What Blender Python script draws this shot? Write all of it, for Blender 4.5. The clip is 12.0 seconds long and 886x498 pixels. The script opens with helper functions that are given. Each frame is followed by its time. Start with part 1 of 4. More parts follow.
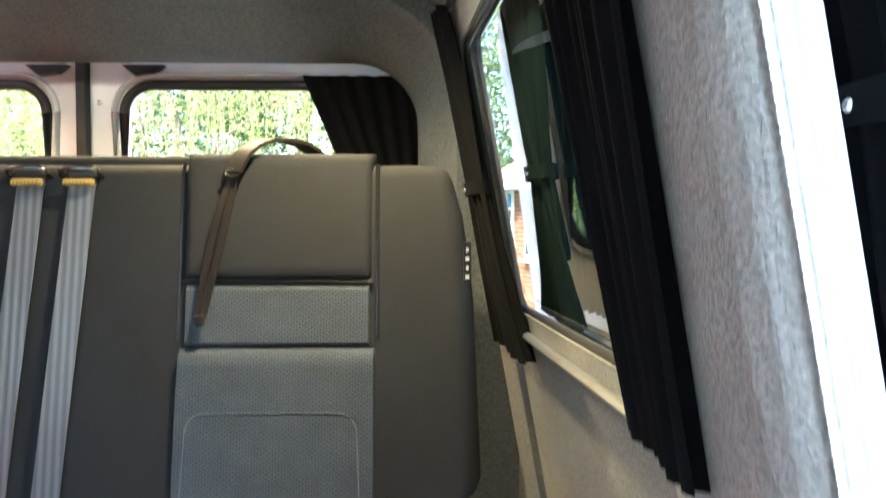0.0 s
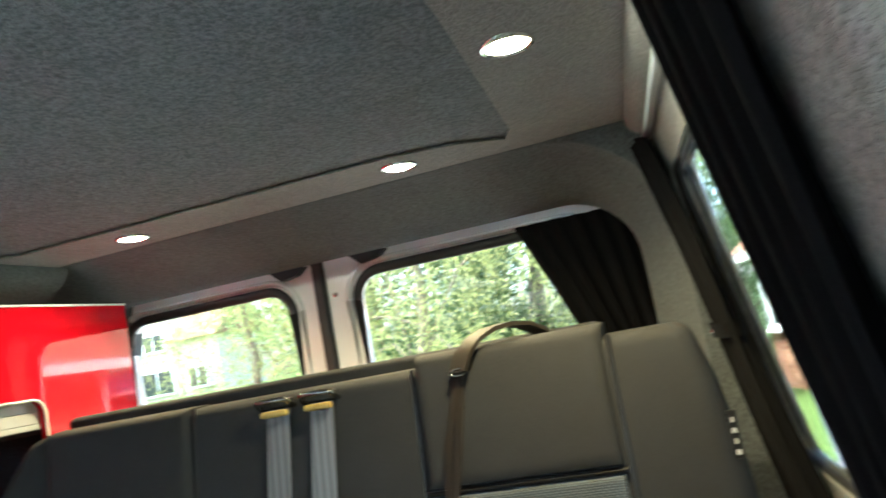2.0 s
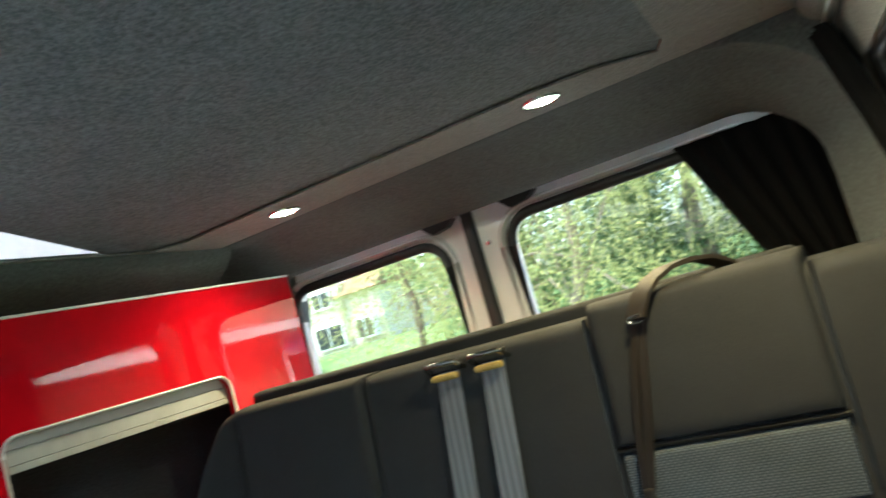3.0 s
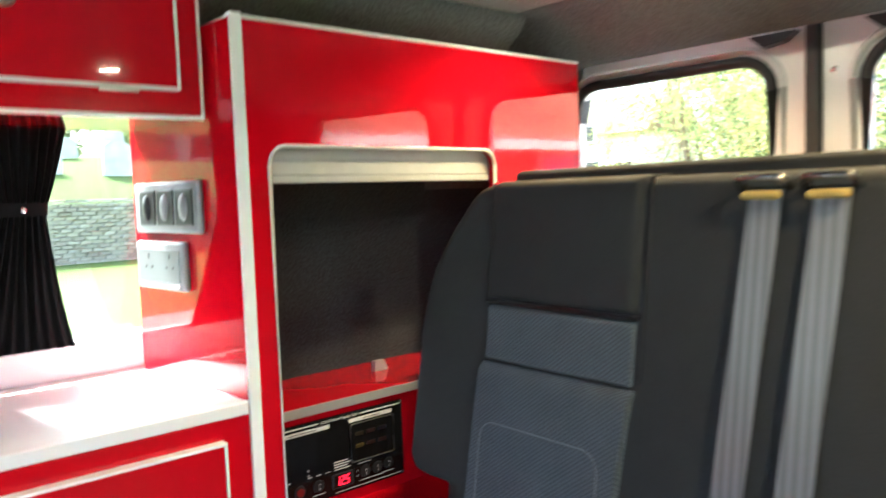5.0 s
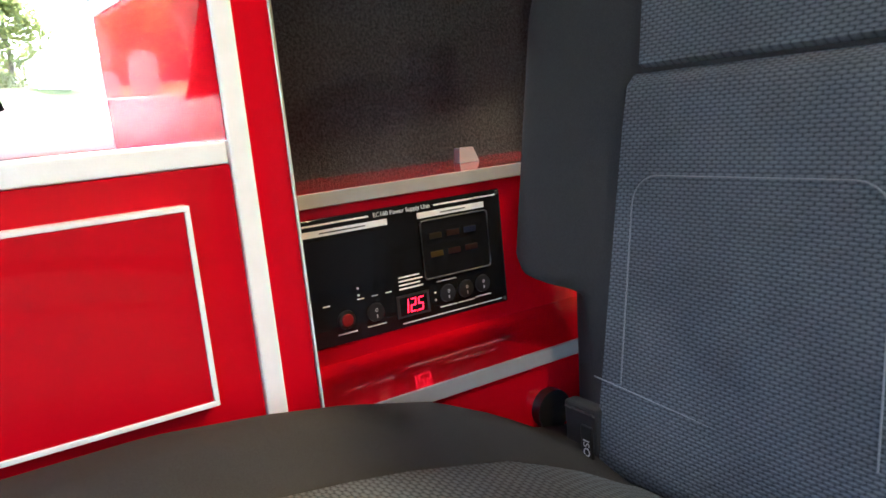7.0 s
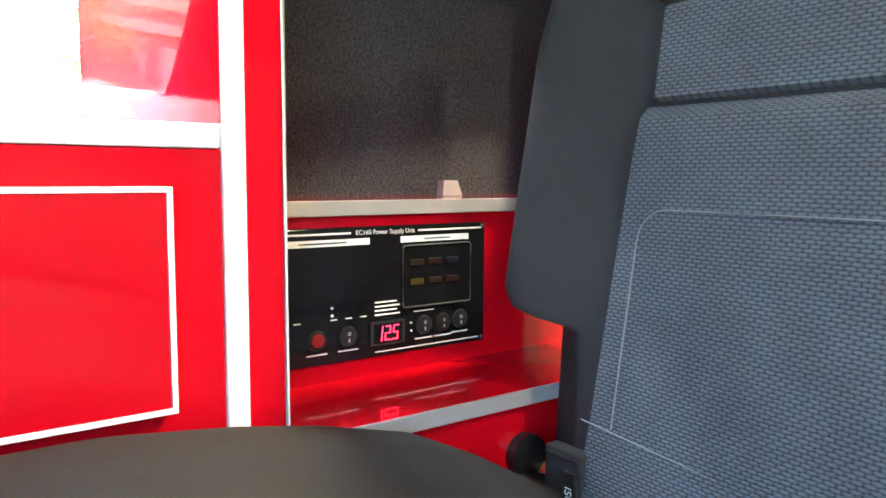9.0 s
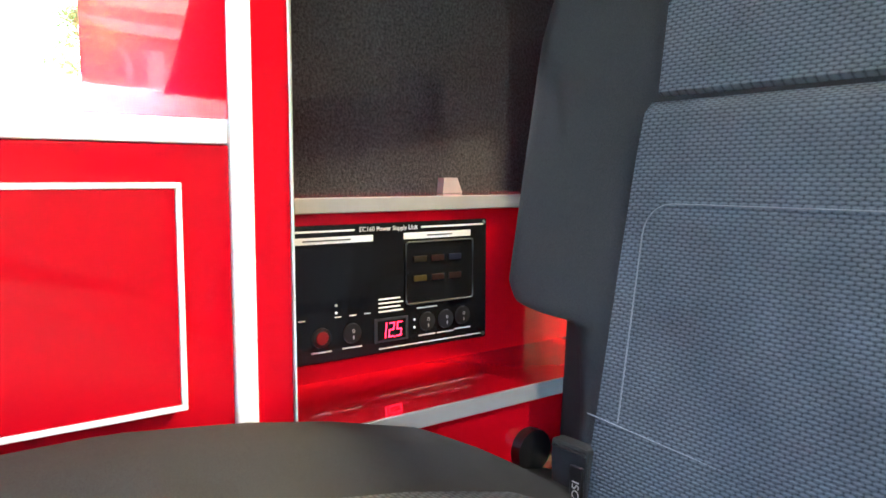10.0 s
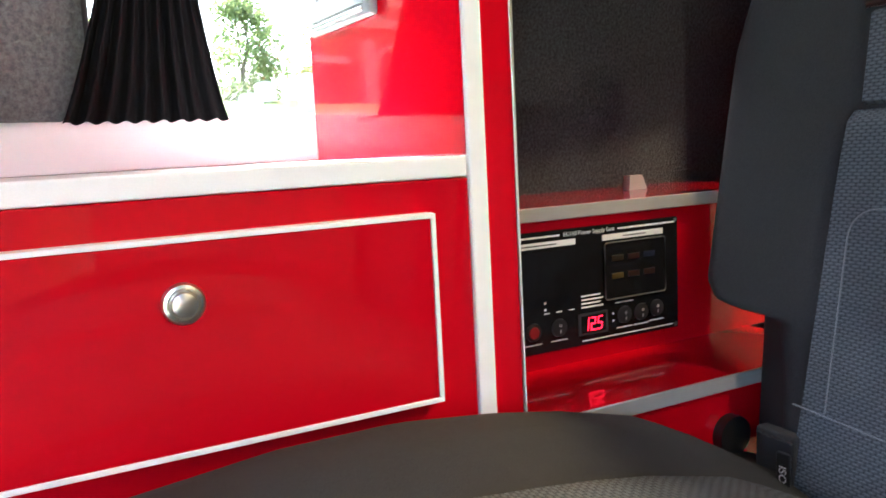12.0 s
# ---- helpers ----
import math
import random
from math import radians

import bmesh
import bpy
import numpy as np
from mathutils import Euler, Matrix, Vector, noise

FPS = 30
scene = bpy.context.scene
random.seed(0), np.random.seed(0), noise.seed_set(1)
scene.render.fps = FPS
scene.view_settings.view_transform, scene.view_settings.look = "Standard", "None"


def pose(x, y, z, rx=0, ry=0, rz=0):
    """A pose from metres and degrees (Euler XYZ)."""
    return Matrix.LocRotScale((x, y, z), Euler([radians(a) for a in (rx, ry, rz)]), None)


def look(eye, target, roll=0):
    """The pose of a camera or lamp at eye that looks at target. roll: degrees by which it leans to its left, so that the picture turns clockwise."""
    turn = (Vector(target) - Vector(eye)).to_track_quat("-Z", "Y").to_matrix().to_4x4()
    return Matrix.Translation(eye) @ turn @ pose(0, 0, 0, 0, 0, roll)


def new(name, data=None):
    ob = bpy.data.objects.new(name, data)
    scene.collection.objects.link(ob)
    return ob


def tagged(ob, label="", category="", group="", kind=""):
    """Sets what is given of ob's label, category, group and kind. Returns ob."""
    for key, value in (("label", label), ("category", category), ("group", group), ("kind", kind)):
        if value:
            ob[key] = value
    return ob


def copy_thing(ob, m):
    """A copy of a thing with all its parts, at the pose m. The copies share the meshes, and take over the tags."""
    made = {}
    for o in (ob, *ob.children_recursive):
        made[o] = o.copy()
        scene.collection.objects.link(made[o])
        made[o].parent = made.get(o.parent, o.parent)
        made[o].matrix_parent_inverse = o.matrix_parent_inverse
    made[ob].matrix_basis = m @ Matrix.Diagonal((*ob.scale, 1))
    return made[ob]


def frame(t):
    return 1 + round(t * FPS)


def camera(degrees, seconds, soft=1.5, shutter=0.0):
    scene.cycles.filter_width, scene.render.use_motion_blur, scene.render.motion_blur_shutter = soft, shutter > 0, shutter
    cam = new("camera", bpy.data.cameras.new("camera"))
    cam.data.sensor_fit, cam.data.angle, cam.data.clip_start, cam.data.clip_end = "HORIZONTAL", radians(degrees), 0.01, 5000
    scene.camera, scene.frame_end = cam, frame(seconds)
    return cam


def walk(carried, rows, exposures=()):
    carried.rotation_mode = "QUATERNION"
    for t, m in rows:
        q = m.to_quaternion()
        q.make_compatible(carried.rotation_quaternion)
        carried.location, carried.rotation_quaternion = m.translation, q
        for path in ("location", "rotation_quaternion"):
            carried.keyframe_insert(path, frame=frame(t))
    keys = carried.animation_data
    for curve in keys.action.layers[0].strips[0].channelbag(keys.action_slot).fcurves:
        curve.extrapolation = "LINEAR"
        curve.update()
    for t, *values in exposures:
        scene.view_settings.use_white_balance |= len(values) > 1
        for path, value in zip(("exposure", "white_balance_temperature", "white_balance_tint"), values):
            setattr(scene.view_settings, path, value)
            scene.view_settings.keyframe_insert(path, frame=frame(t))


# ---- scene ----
cam = camera(61.4, 12.0, 1.5, 0.5)
EXPOSURES = [(0.0, 4.8, 5600, 4), (1.0, 4.62, 5600, 2), (1.5, 4.55, 5600, 0), (2.0, 4.3, 5600, -2), (2.6, 3.85, 5600, -4), (3.2, 3.85, 5600, -4), (4.8, 4.5, 5900, 2), (5.0, 4.65, 6000, 4), (6.0, 4.85, 6000, 10), (6.6, 4.7, 6000, 10), (8.5, 5.72, 5650, 4), (9.2, 5.65, 5700, 4), (10.5, 5.6, 5700, 5), (11.0, 5.3, 6000, 10), (11.5, 5.05, 6000, 10), (12.0, 4.75, 6000, 10)]
PATH = [
    (0, (0.639, -0.051, 0.967), (0.677, 1.948, 0.902), 0.0),
    (0.5, (0.646, -0.027, 1.017), (0.663, 1.972, 1.082), -2.4),
    (1, (0.651, -0.010, 1.054), (0.567, 1.977, 1.270), -3.6),
    (1.5, (0.653, -0.016, 1.062), (0.402, 1.952, 1.314), -6.4),
    (2, (0.664, 0.033, 1.081), (0.103, 1.934, 1.338), -10.6),
    (2.5, (0.648, 0.080, 1.096), (-0.138, 1.908, 1.306), -14.3),
    (3, (0.626, 0.1, 1.11), (-0.324, 1.851, 1.293), -16.3),
    (3.2, (0.631, 0.118, 1.098), (-0.451, 1.79, 1.281), -14.9),
    (4.8, (0.53, 0.175, 1.077), (-0.941, 1.52, 0.922), -3.1),
    (5, (0.469, 0.212, 1.043), (-1.048, 1.507, 0.896), -2.0),
    (5.5, (0.304, 0.333, 0.938), (-1.361, 1.404, 0.654), -1.4),
    (6, (0.22, 0.408, 0.865), (-1.499, 1.367, 0.508), -1.2),
    (6.5, (0.154, 0.469, 0.818), (-1.564, 1.428, 0.46), -4.2),
    (6.7, (0.128, 0.498, 0.784), (-1.561, 1.503, 0.417), -5.5),
    (8.3, (0.049, 0.497, 0.719), (-1.56, 1.66, 0.479), -2.0),
    (8.5, (0.047, 0.49, 0.713), (-1.558, 1.662, 0.489), -0.6),
    (9, (0.039, 0.477, 0.711), (-1.561, 1.663, 0.515), 0.4),
    (9.5, (0.039, 0.464, 0.716), (-1.559, 1.657, 0.57), 0.7),
    (10, (0.031, 0.464, 0.706), (-1.551, 1.672, 0.513), 0.1),
    (10.5, (0.025, 0.456, 0.698), (-1.557, 1.662, 0.489), 0.7),
    (11, (0.048, 0.419, 0.731), (-1.648, 1.462, 0.545), -0.8),
    (11.5, (0.061, 0.369, 0.754), (-1.69, 1.312, 0.542), -1.3),
    (12, (0.064, 0.359, 0.757), (-1.711, 1.241, 0.491), -3.0),
]
walk(cam, [(t, look(eye, target, roll)) for t, eye, target, roll in PATH], EXPOSURES)

# ---- light ----
world = bpy.data.worlds.new("sky")
scene.world = world
world.use_nodes = True
SUN_EL, SUN_AZ = radians(58), radians(252)
nt = world.node_tree
sky = nt.nodes.new("ShaderNodeTexSky")
sky.sky_type, sky.sun_disc = "NISHITA", False
sky.sun_elevation, sky.sun_rotation = SUN_EL, SUN_AZ
sky.air_density, sky.dust_density, sky.ozone_density = 1.0, 5.0, 1.0
nt.links.new(sky.outputs[0], nt.nodes["Background"].inputs[0])
nt.nodes["Background"].inputs[1].default_value = 0.15
sun = new("sun", bpy.data.lights.new("sun", "SUN"))
sun.data.energy, sun.data.angle, sun.data.color = 1.9, radians(10), (1.0, 0.96, 0.9)
sun.matrix_world = look((0, 0, 0), (-math.sin(SUN_AZ) * math.cos(SUN_EL), -math.cos(SUN_AZ) * math.cos(SUN_EL), -math.sin(SUN_EL)))


LAMP_POWER = 0.22

# ---- materials ----
def material(name, rough=0.6, metal=0.0, coat=0.0, spec=0.5):
    m = bpy.data.materials.new(name)
    m.use_nodes = True
    b = m.node_tree.nodes["Principled BSDF"]
    b.inputs["Roughness"].default_value = rough
    b.inputs["Metallic"].default_value = metal
    b.inputs["Coat Weight"].default_value = coat
    b.inputs["Coat Roughness"].default_value = 0.02
    b.inputs["Specular IOR Level"].default_value = spec
    return m, m.node_tree, b


def coords(t, scale=(1, 1, 1)):
    c, mp = t.nodes.new("ShaderNodeTexCoord"), t.nodes.new("ShaderNodeMapping")
    mp.inputs["Scale"].default_value = scale
    t.links.new(c.outputs["Object"], mp.inputs[0])
    return mp.outputs[0]


def noise_node(t, vec, scale, detail=4, rough=0.6):
    n = t.nodes.new("ShaderNodeTexNoise")
    n.inputs["Scale"].default_value, n.inputs["Detail"].default_value, n.inputs["Roughness"].default_value = scale, detail, rough
    t.links.new(vec, n.inputs["Vector"])
    return n.outputs["Fac"]


def ramp(t, fac, stops):
    r = t.nodes.new("ShaderNodeValToRGB")
    while len(r.color_ramp.elements) < len(stops):
        r.color_ramp.elements.new(0.5)
    for e, (p, c) in zip(r.color_ramp.elements, stops):
        e.position, e.color = p, (*c, 1)
    t.links.new(fac, r.inputs[0])
    return r.outputs[0]


def mix(t, a, b, fac, kind="MIX"):
    m = t.nodes.new("ShaderNodeMix")
    m.data_type, m.blend_type = "RGBA", kind
    if isinstance(fac, (int, float)):
        m.inputs[0].default_value = fac
    else:
        t.links.new(fac, m.inputs[0])
    for socket, v in ((m.inputs[6], a), (m.inputs[7], b)):
        if isinstance(v, tuple):
            socket.default_value = (*v, 1)
        else:
            t.links.new(v, socket)
    return m.outputs[2]


def bump(t, b, height, strength, distance=0.002):
    n = t.nodes.new("ShaderNodeBump")
    n.inputs["Strength"].default_value, n.inputs["Distance"].default_value = strength, distance
    t.links.new(height, n.inputs["Height"])
    t.links.new(n.outputs[0], b.inputs["Normal"])


def speckled(name, dark, light, fine=500, coarse=12, rough=0.9, bump_size=0.0015, strength=0.6, spread=0.3, coat=0.0, metal=0.0, spec=0.3):
    """Two scales of mottling between two colours, with fine relief."""
    m, t, b = material(name, rough, metal, coat, spec)
    v = coords(t)
    n1, n2 = noise_node(t, v, fine, 3, 0.7), noise_node(t, v, coarse, 4)
    c1 = ramp(t, n1, [(0.5 - spread / 2, dark), (0.5 + spread / 2, light)])
    mid = tuple((a + c) / 2 for a, c in zip(dark, light))
    c2 = ramp(t, n2, [(0.3, dark), (0.7, mid)])
    t.links.new(mix(t, c1, c2, 0.3), b.inputs["Base Color"])
    bump(t, b, n1, strength, bump_size)
    return m


def plain(name, colour, rough=0.5, metal=0.0, coat=0.0, vary=0.06, scale=40, strength=0.05, spec=0.5):
    """One colour with a little wear in tone and gloss."""
    m, t, b = material(name, rough, metal, coat, spec)
    v = coords(t)
    n = noise_node(t, v, scale, 5)
    lo, hi = tuple(c * (1 - vary) for c in colour), tuple(min(1, c * (1 + vary)) for c in colour)
    t.links.new(ramp(t, n, [(0.3, lo), (0.7, hi)]), b.inputs["Base Color"])
    r = t.nodes.new("ShaderNodeMapRange")
    r.inputs["To Min"].default_value, r.inputs["To Max"].default_value = rough * 0.8, min(1, rough * 1.25)
    t.links.new(n, r.inputs["Value"])
    t.links.new(r.outputs[0], b.inputs["Roughness"])
    if strength:
        bump(t, b, n, strength, 0.001)
    return m


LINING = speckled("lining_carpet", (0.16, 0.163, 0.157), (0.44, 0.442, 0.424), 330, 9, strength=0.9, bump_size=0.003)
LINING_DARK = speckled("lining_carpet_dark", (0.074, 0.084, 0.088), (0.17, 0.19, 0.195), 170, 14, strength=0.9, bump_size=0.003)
# Darker copy of the lining carpet: the wardrobe's inner shade is in the colour.
WARDROBE_SHADE_LINING = speckled("shaded_wardrobe_lining", (0.014, 0.0165, 0.0205), (0.072, 0.081, 0.095), 240, 9, strength=0.9, bump_size=0.003)
# Lining carpet made paler to carry the daylight that falls on the pillar.
PILLAR_CARPET_LIT = speckled("lit_pillar_carpet", (0.33, 0.322, 0.29), (0.68, 0.67, 0.62), 520, 14, strength=1.0, bump_size=0.003)
BOUNCE_FLOOR = speckled("pale_bounce_floor", (0.42, 0.42, 0.41), (0.6, 0.6, 0.59), 160, 6, rough=0.5, strength=0.1)
BED_BOARD = speckled("bed_board_carpet", (0.088, 0.102, 0.11), (0.275, 0.305, 0.322), 170, 16, strength=1.0, bump_size=0.004)
RED = plain("red_gloss_laminate", (0.53, 0.0008, 0.009), 0.09, coat=0.8, vary=0.04, scale=6, strength=0.0, spec=0.08)
RED.node_tree.nodes["Principled BSDF"].inputs["Coat IOR"].default_value = 1.55
EDGE = plain("white_edging", (0.88, 0.88, 0.89), 0.3, vary=0.03)
EDGE_GREY = plain("grey_edging", (0.34, 0.32, 0.3), 0.35, vary=0.05)
BLOCK = plain("pale_grey_plastic", (0.36, 0.37, 0.38), 0.4, vary=0.05)
WORKTOP = speckled("white_worktop", (0.86, 0.86, 0.86), (0.92, 0.92, 0.92), 900, 30, rough=0.35, strength=0.0, coat=0.25, spec=0.5)
PAINT = plain("white_body_paint", (0.8, 0.81, 0.82), 0.25, coat=1.0, vary=0.03, scale=8, strength=0.0)
RUBBER = plain("black_rubber", (0.018, 0.018, 0.02), 0.55, vary=0.2)
CURTAIN = speckled("black_curtain_cloth", (0.003, 0.003, 0.0035), (0.009, 0.009, 0.010), 1400, 25, rough=0.9, strength=0.25, spec=0.1)
# Black cloth tinted teal: the green glass's veil is put into the colour.
CURTAIN_VEILED = speckled("glass_veiled_curtain_cloth", (0.010, 0.022, 0.023), (0.024, 0.046, 0.047), 1400, 25, rough=0.9, strength=0.25, spec=0.1)
SEAT = speckled("charcoal_seat_cloth", (0.018, 0.019, 0.0206), (0.043, 0.0452, 0.0486), 1100, 22, rough=0.85, strength=0.5, bump_size=0.0008)
CHROME = plain("chrome", (0.8, 0.8, 0.8), 0.15, 1.0, vary=0.03)
DARK_CHROME = plain("dark_chrome", (0.3, 0.3, 0.3), 0.18, 1.0, vary=0.05)
NICKEL = plain("satin_nickel", (0.62, 0.61, 0.58), 0.28, 1.0, vary=0.05)
ALU = plain("brushed_aluminium", (0.62, 0.62, 0.6), 0.35, 0.9, vary=0.08)
BLACK = plain("black_plastic", (0.012, 0.012, 0.013), 0.3, vary=0.1)
PANEL_BLACK = plain("gloss_black_panel", (0.008, 0.008, 0.009), 0.12, vary=0.1, strength=0)
SILVER_PLASTIC = plain("silver_grey_plastic", (0.3, 0.32, 0.33), 0.35, metal=0.3, vary=0.05)
YELLOW = plain("gold_stitched_webbing", (0.42, 0.3, 0.08), 0.5, vary=0.15)
SHUTTER = plain("silver_shutter", (0.42, 0.44, 0.44), 0.45, 0.2, vary=0.06)
DARK_PLASTIC = plain("dark_grey_plastic", (0.04, 0.045, 0.045), 0.35, vary=0.1)
SOCKET_FACE = plain("grey_socket_face", (0.2, 0.23, 0.235), 0.4, metal=0.2, vary=0.05)
FUSE_RIM = plain("dull_grey_rim", (0.06, 0.06, 0.06), 0.4, vary=0.1)
DISPLAY_RIM = plain("display_rim", (0.03, 0.028, 0.03), 0.3, vary=0.1)
FUSE_Y = plain("fuse_yellow", (0.05, 0.032, 0.005), 0.4)
FUSE_R = plain("fuse_red", (0.018, 0.005, 0.004), 0.4)
FUSE_B = plain("fuse_brown", (0.016, 0.010, 0.005), 0.4)
FUSE_BL = plain("fuse_blue", (0.006, 0.008, 0.022), 0.4)
RED_LENS = plain("dull_red_lens", (0.2, 0.01, 0.01), 0.3)
STRAP = plain("brown_strap_webbing", (0.02, 0.015, 0.010), 0.6, vary=0.2, scale=700, strength=0.4)
THREAD_GOLD = plain("gold_thread", (0.5, 0.4, 0.16), 0.6)
THREAD = plain("pale_thread", (0.17, 0.19, 0.215), 0.8, vary=0.2, scale=600)
PRINT = plain("white_print", (0.75, 0.75, 0.75), 0.5, vary=0.02)


def insert_cloth():
    """Woven seat insert: short pale dashes in offset rows on a dark ground."""
    m, t, b = material("woven_seat_insert", 0.9, spec=0.2)
    v = coords(t)
    sep = t.nodes.new("ShaderNodeSeparateXYZ")
    t.links.new(v, sep.inputs[0])

    def calc(kind, a, b=None):
        q = t.nodes.new("ShaderNodeMath")
        q.operation = kind
        for socket, val in zip(q.inputs, (a, b)):
            if isinstance(val, (int, float)):
                socket.default_value = val
            elif val is not None:
                t.links.new(val, socket)
        return q.outputs[0]
    up = calc("ADD", sep.outputs[1], sep.outputs[2])
    rows = calc("DIVIDE", up, 0.0037)
    shift = calc("MULTIPLY", calc("FLOORED_MODULO", calc("FLOOR", rows), 2.0), 0.5)
    along = calc("ADD", calc("DIVIDE", sep.outputs[0], 0.0086), shift)
    across_tri = calc("ABSOLUTE", calc("SUBTRACT", calc("FRACT", rows), 0.5))
    along_tri = calc("ABSOLUTE", calc("SUBTRACT", calc("FRACT", along), 0.5))
    gap = calc("ADD", calc("MULTIPLY", across_tri, 1.0), calc("POWER", calc("MULTIPLY", along_tri, 1.6), 3.0))
    f = calc("ADD", gap, calc("MULTIPLY", calc("SUBTRACT", noise_node(t, v, 700, 3), 0.5), 0.7))
    lvl = calc("SUBTRACT", 1.0, f)
    weave = ramp(t, lvl, [(0.25, (0.037, 0.046, 0.057)), (0.88, (0.135, 0.159, 0.187))])
    n = noise_node(t, v, 18)
    tone = ramp(t, n, [(0.3, (0.8, 0.8, 0.8)), (0.7, (1, 1, 1))])
    t.links.new(mix(t, weave, tone, 1.0, "MULTIPLY"), b.inputs["Base Color"])
    bump(t, b, lvl, 0.45, 0.0015)
    return m


def lamp_glow(name, colour, strength):
    m = bpy.data.materials.new(name)
    m.use_nodes = True
    t = m.node_tree
    e = t.nodes.new("ShaderNodeEmission")
    e.inputs[0].default_value, e.inputs[1].default_value = (*colour, 1), strength
    t.links.new(e.outputs[0], t.nodes["Material Output"].inputs[0])
    return m


def glass(name, tint=(0.85, 0.9, 0.88)):
    """Clear pane: straight-through light with a faint mirror sheen."""
    m = bpy.data.materials.new(name)
    m.use_nodes = True
    t = m.node_tree
    tr, gl, mx = t.nodes.new("ShaderNodeBsdfTransparent"), t.nodes.new("ShaderNodeBsdfGlossy"), t.nodes.new("ShaderNodeMixShader")
    fr = t.nodes.new("ShaderNodeFresnel")
    fr.inputs[0].default_value = 1.45
    tr.inputs[0].default_value = (*tint, 1)
    gl.inputs["Roughness"].default_value = 0.01
    for a, s in ((fr.outputs[0], 0), (tr.outputs[0], 1), (gl.outputs[0], 2)):
        t.links.new(a, mx.inputs[s])
    t.links.new(mx.outputs[0], t.nodes["Material Output"].inputs[0])
    return m


def canvas():
    """Thin white roof cloth that lets daylight through."""
    m, t, b = material("white_roof_cloth", 0.8)
    n = noise_node(t, coords(t), 14)
    col = ramp(t, n, [(0.3, (0.5, 0.5, 0.52)), (0.7, (0.66, 0.66, 0.68))])
    t.links.new(col, b.inputs["Base Color"])
    tl, mx = t.nodes.new("ShaderNodeBsdfTranslucent"), t.nodes.new("ShaderNodeMixShader")
    t.links.new(col, tl.inputs[0])
    mx.inputs[0].default_value = 0.1
    t.links.new(b.outputs[0], mx.inputs[1])
    t.links.new(tl.outputs[0], mx.inputs[2])
    t.links.new(mx.outputs[0], t.nodes["Material Output"].inputs[0])
    return m


def webbing():
    """Ribbed, slightly shiny belt cloth; ribs run along the belt."""
    m, t, b = material("seat_belt_webbing", 0.3, spec=0.7)
    v = coords(t)
    w = t.nodes.new("ShaderNodeTexWave")
    w.bands_direction = "X"
    w.inputs["Scale"].default_value, w.inputs["Distortion"].default_value = 26.0, 0.3
    t.links.new(v, w.inputs["Vector"])
    n = noise_node(t, v, 900, 2)
    t.links.new(mix(t, ramp(t, w.outputs["Fac"], [(0.2, (0.13, 0.14, 0.152)), (0.8, (0.22, 0.235, 0.255))]), ramp(t, n, [(0.3, (0.75, 0.75, 0.75)), (0.7, (1, 1, 1))]), 1.0, "MULTIPLY"), b.inputs["Base Color"])
    bump(t, b, w.outputs["Fac"], 0.25, 0.001)
    return m


WEBBING = webbing()
CANVAS = canvas()
INSERT = insert_cloth()
# The first two glasses are darkened to bring down the brightness outdoors.
GLASS, GLASS_DIMMED, GLASS_DARK = glass("window_glass", (0.56, 0.585, 0.56)), glass("view_dimming_glass", (0.42, 0.45, 0.42)), glass("tinted_glass", (0.22, 0.32, 0.31))
GLOW = lamp_glow("lamp_lens", (1.0, 0.86, 0.6), 22)
DIGITS = lamp_glow("red_digits", (1.0, 0.01, 0.03), 0.3)


# ---- mesh helpers ----
def part(name, bm, mat, parent=None, label="", smooth=None):
    bmesh.ops.recalc_face_normals(bm, faces=bm.faces)
    me = bpy.data.meshes.new(name)
    bm.to_mesh(me)
    bm.free()
    me.materials.append(mat)
    if smooth is not None:
        me.shade_smooth()
        me.set_sharp_from_angle(angle=radians(smooth))
    ob = new(name, me)
    ob.parent = parent
    if label:
        ob["label"] = label
    return ob


def thing(name, label, category, group="", kind=""):
    return tagged(new(name), label, category, group, kind)


def box(x0, x1, y0, y1, z0, z1, bevel=0.0, seg=2):
    bm = bmesh.new()
    bmesh.ops.create_cube(bm, size=1)
    bmesh.ops.transform(bm, verts=bm.verts, matrix=Matrix.Translation(((x0 + x1) / 2, (y0 + y1) / 2, (z0 + z1) / 2)) @ Matrix.Diagonal((x1 - x0, y1 - y0, z1 - z0, 1)))
    if bevel:
        bmesh.ops.bevel(bm, geom=bm.edges[:], offset=bevel, segments=seg, affect="EDGES", profile=0.5)
    return bm


def rounded(u0, v0, u1, v1, r, n=6):
    """A rounded rectangle as a loop of points."""
    pts = []
    for cu, cv, a0 in ((u1 - r, v0 + r, -90), (u1 - r, v1 - r, 0), (u0 + r, v1 - r, 90), (u0 + r, v0 + r, 180)):
        for k in range(n + 1):
            a = radians(a0 + 90 * k / n)
            pts.append((cu + r * math.cos(a), cv + r * math.sin(a)))
    return pts


def sheet(outer, holes, place, thick):
    """A plate with openings: loops of (u, v), laid out by place(u, v), pushed through by the vector thick."""
    bm = bmesh.new()
    edges = []
    for loop in (outer, *holes):
        vs = [bm.verts.new(place(u, v)) for u, v in loop]
        edges += [bm.edges.new((a, b)) for a, b in zip(vs, vs[1:] + vs[:1])]
    bmesh.ops.triangle_fill(bm, use_beauty=True, use_dissolve=False, edges=edges)
    got = bmesh.ops.extrude_face_region(bm, geom=bm.faces[:])
    bmesh.ops.translate(bm, verts=[e for e in got["geom"] if isinstance(e, bmesh.types.BMVert)], vec=thick)
    return bm


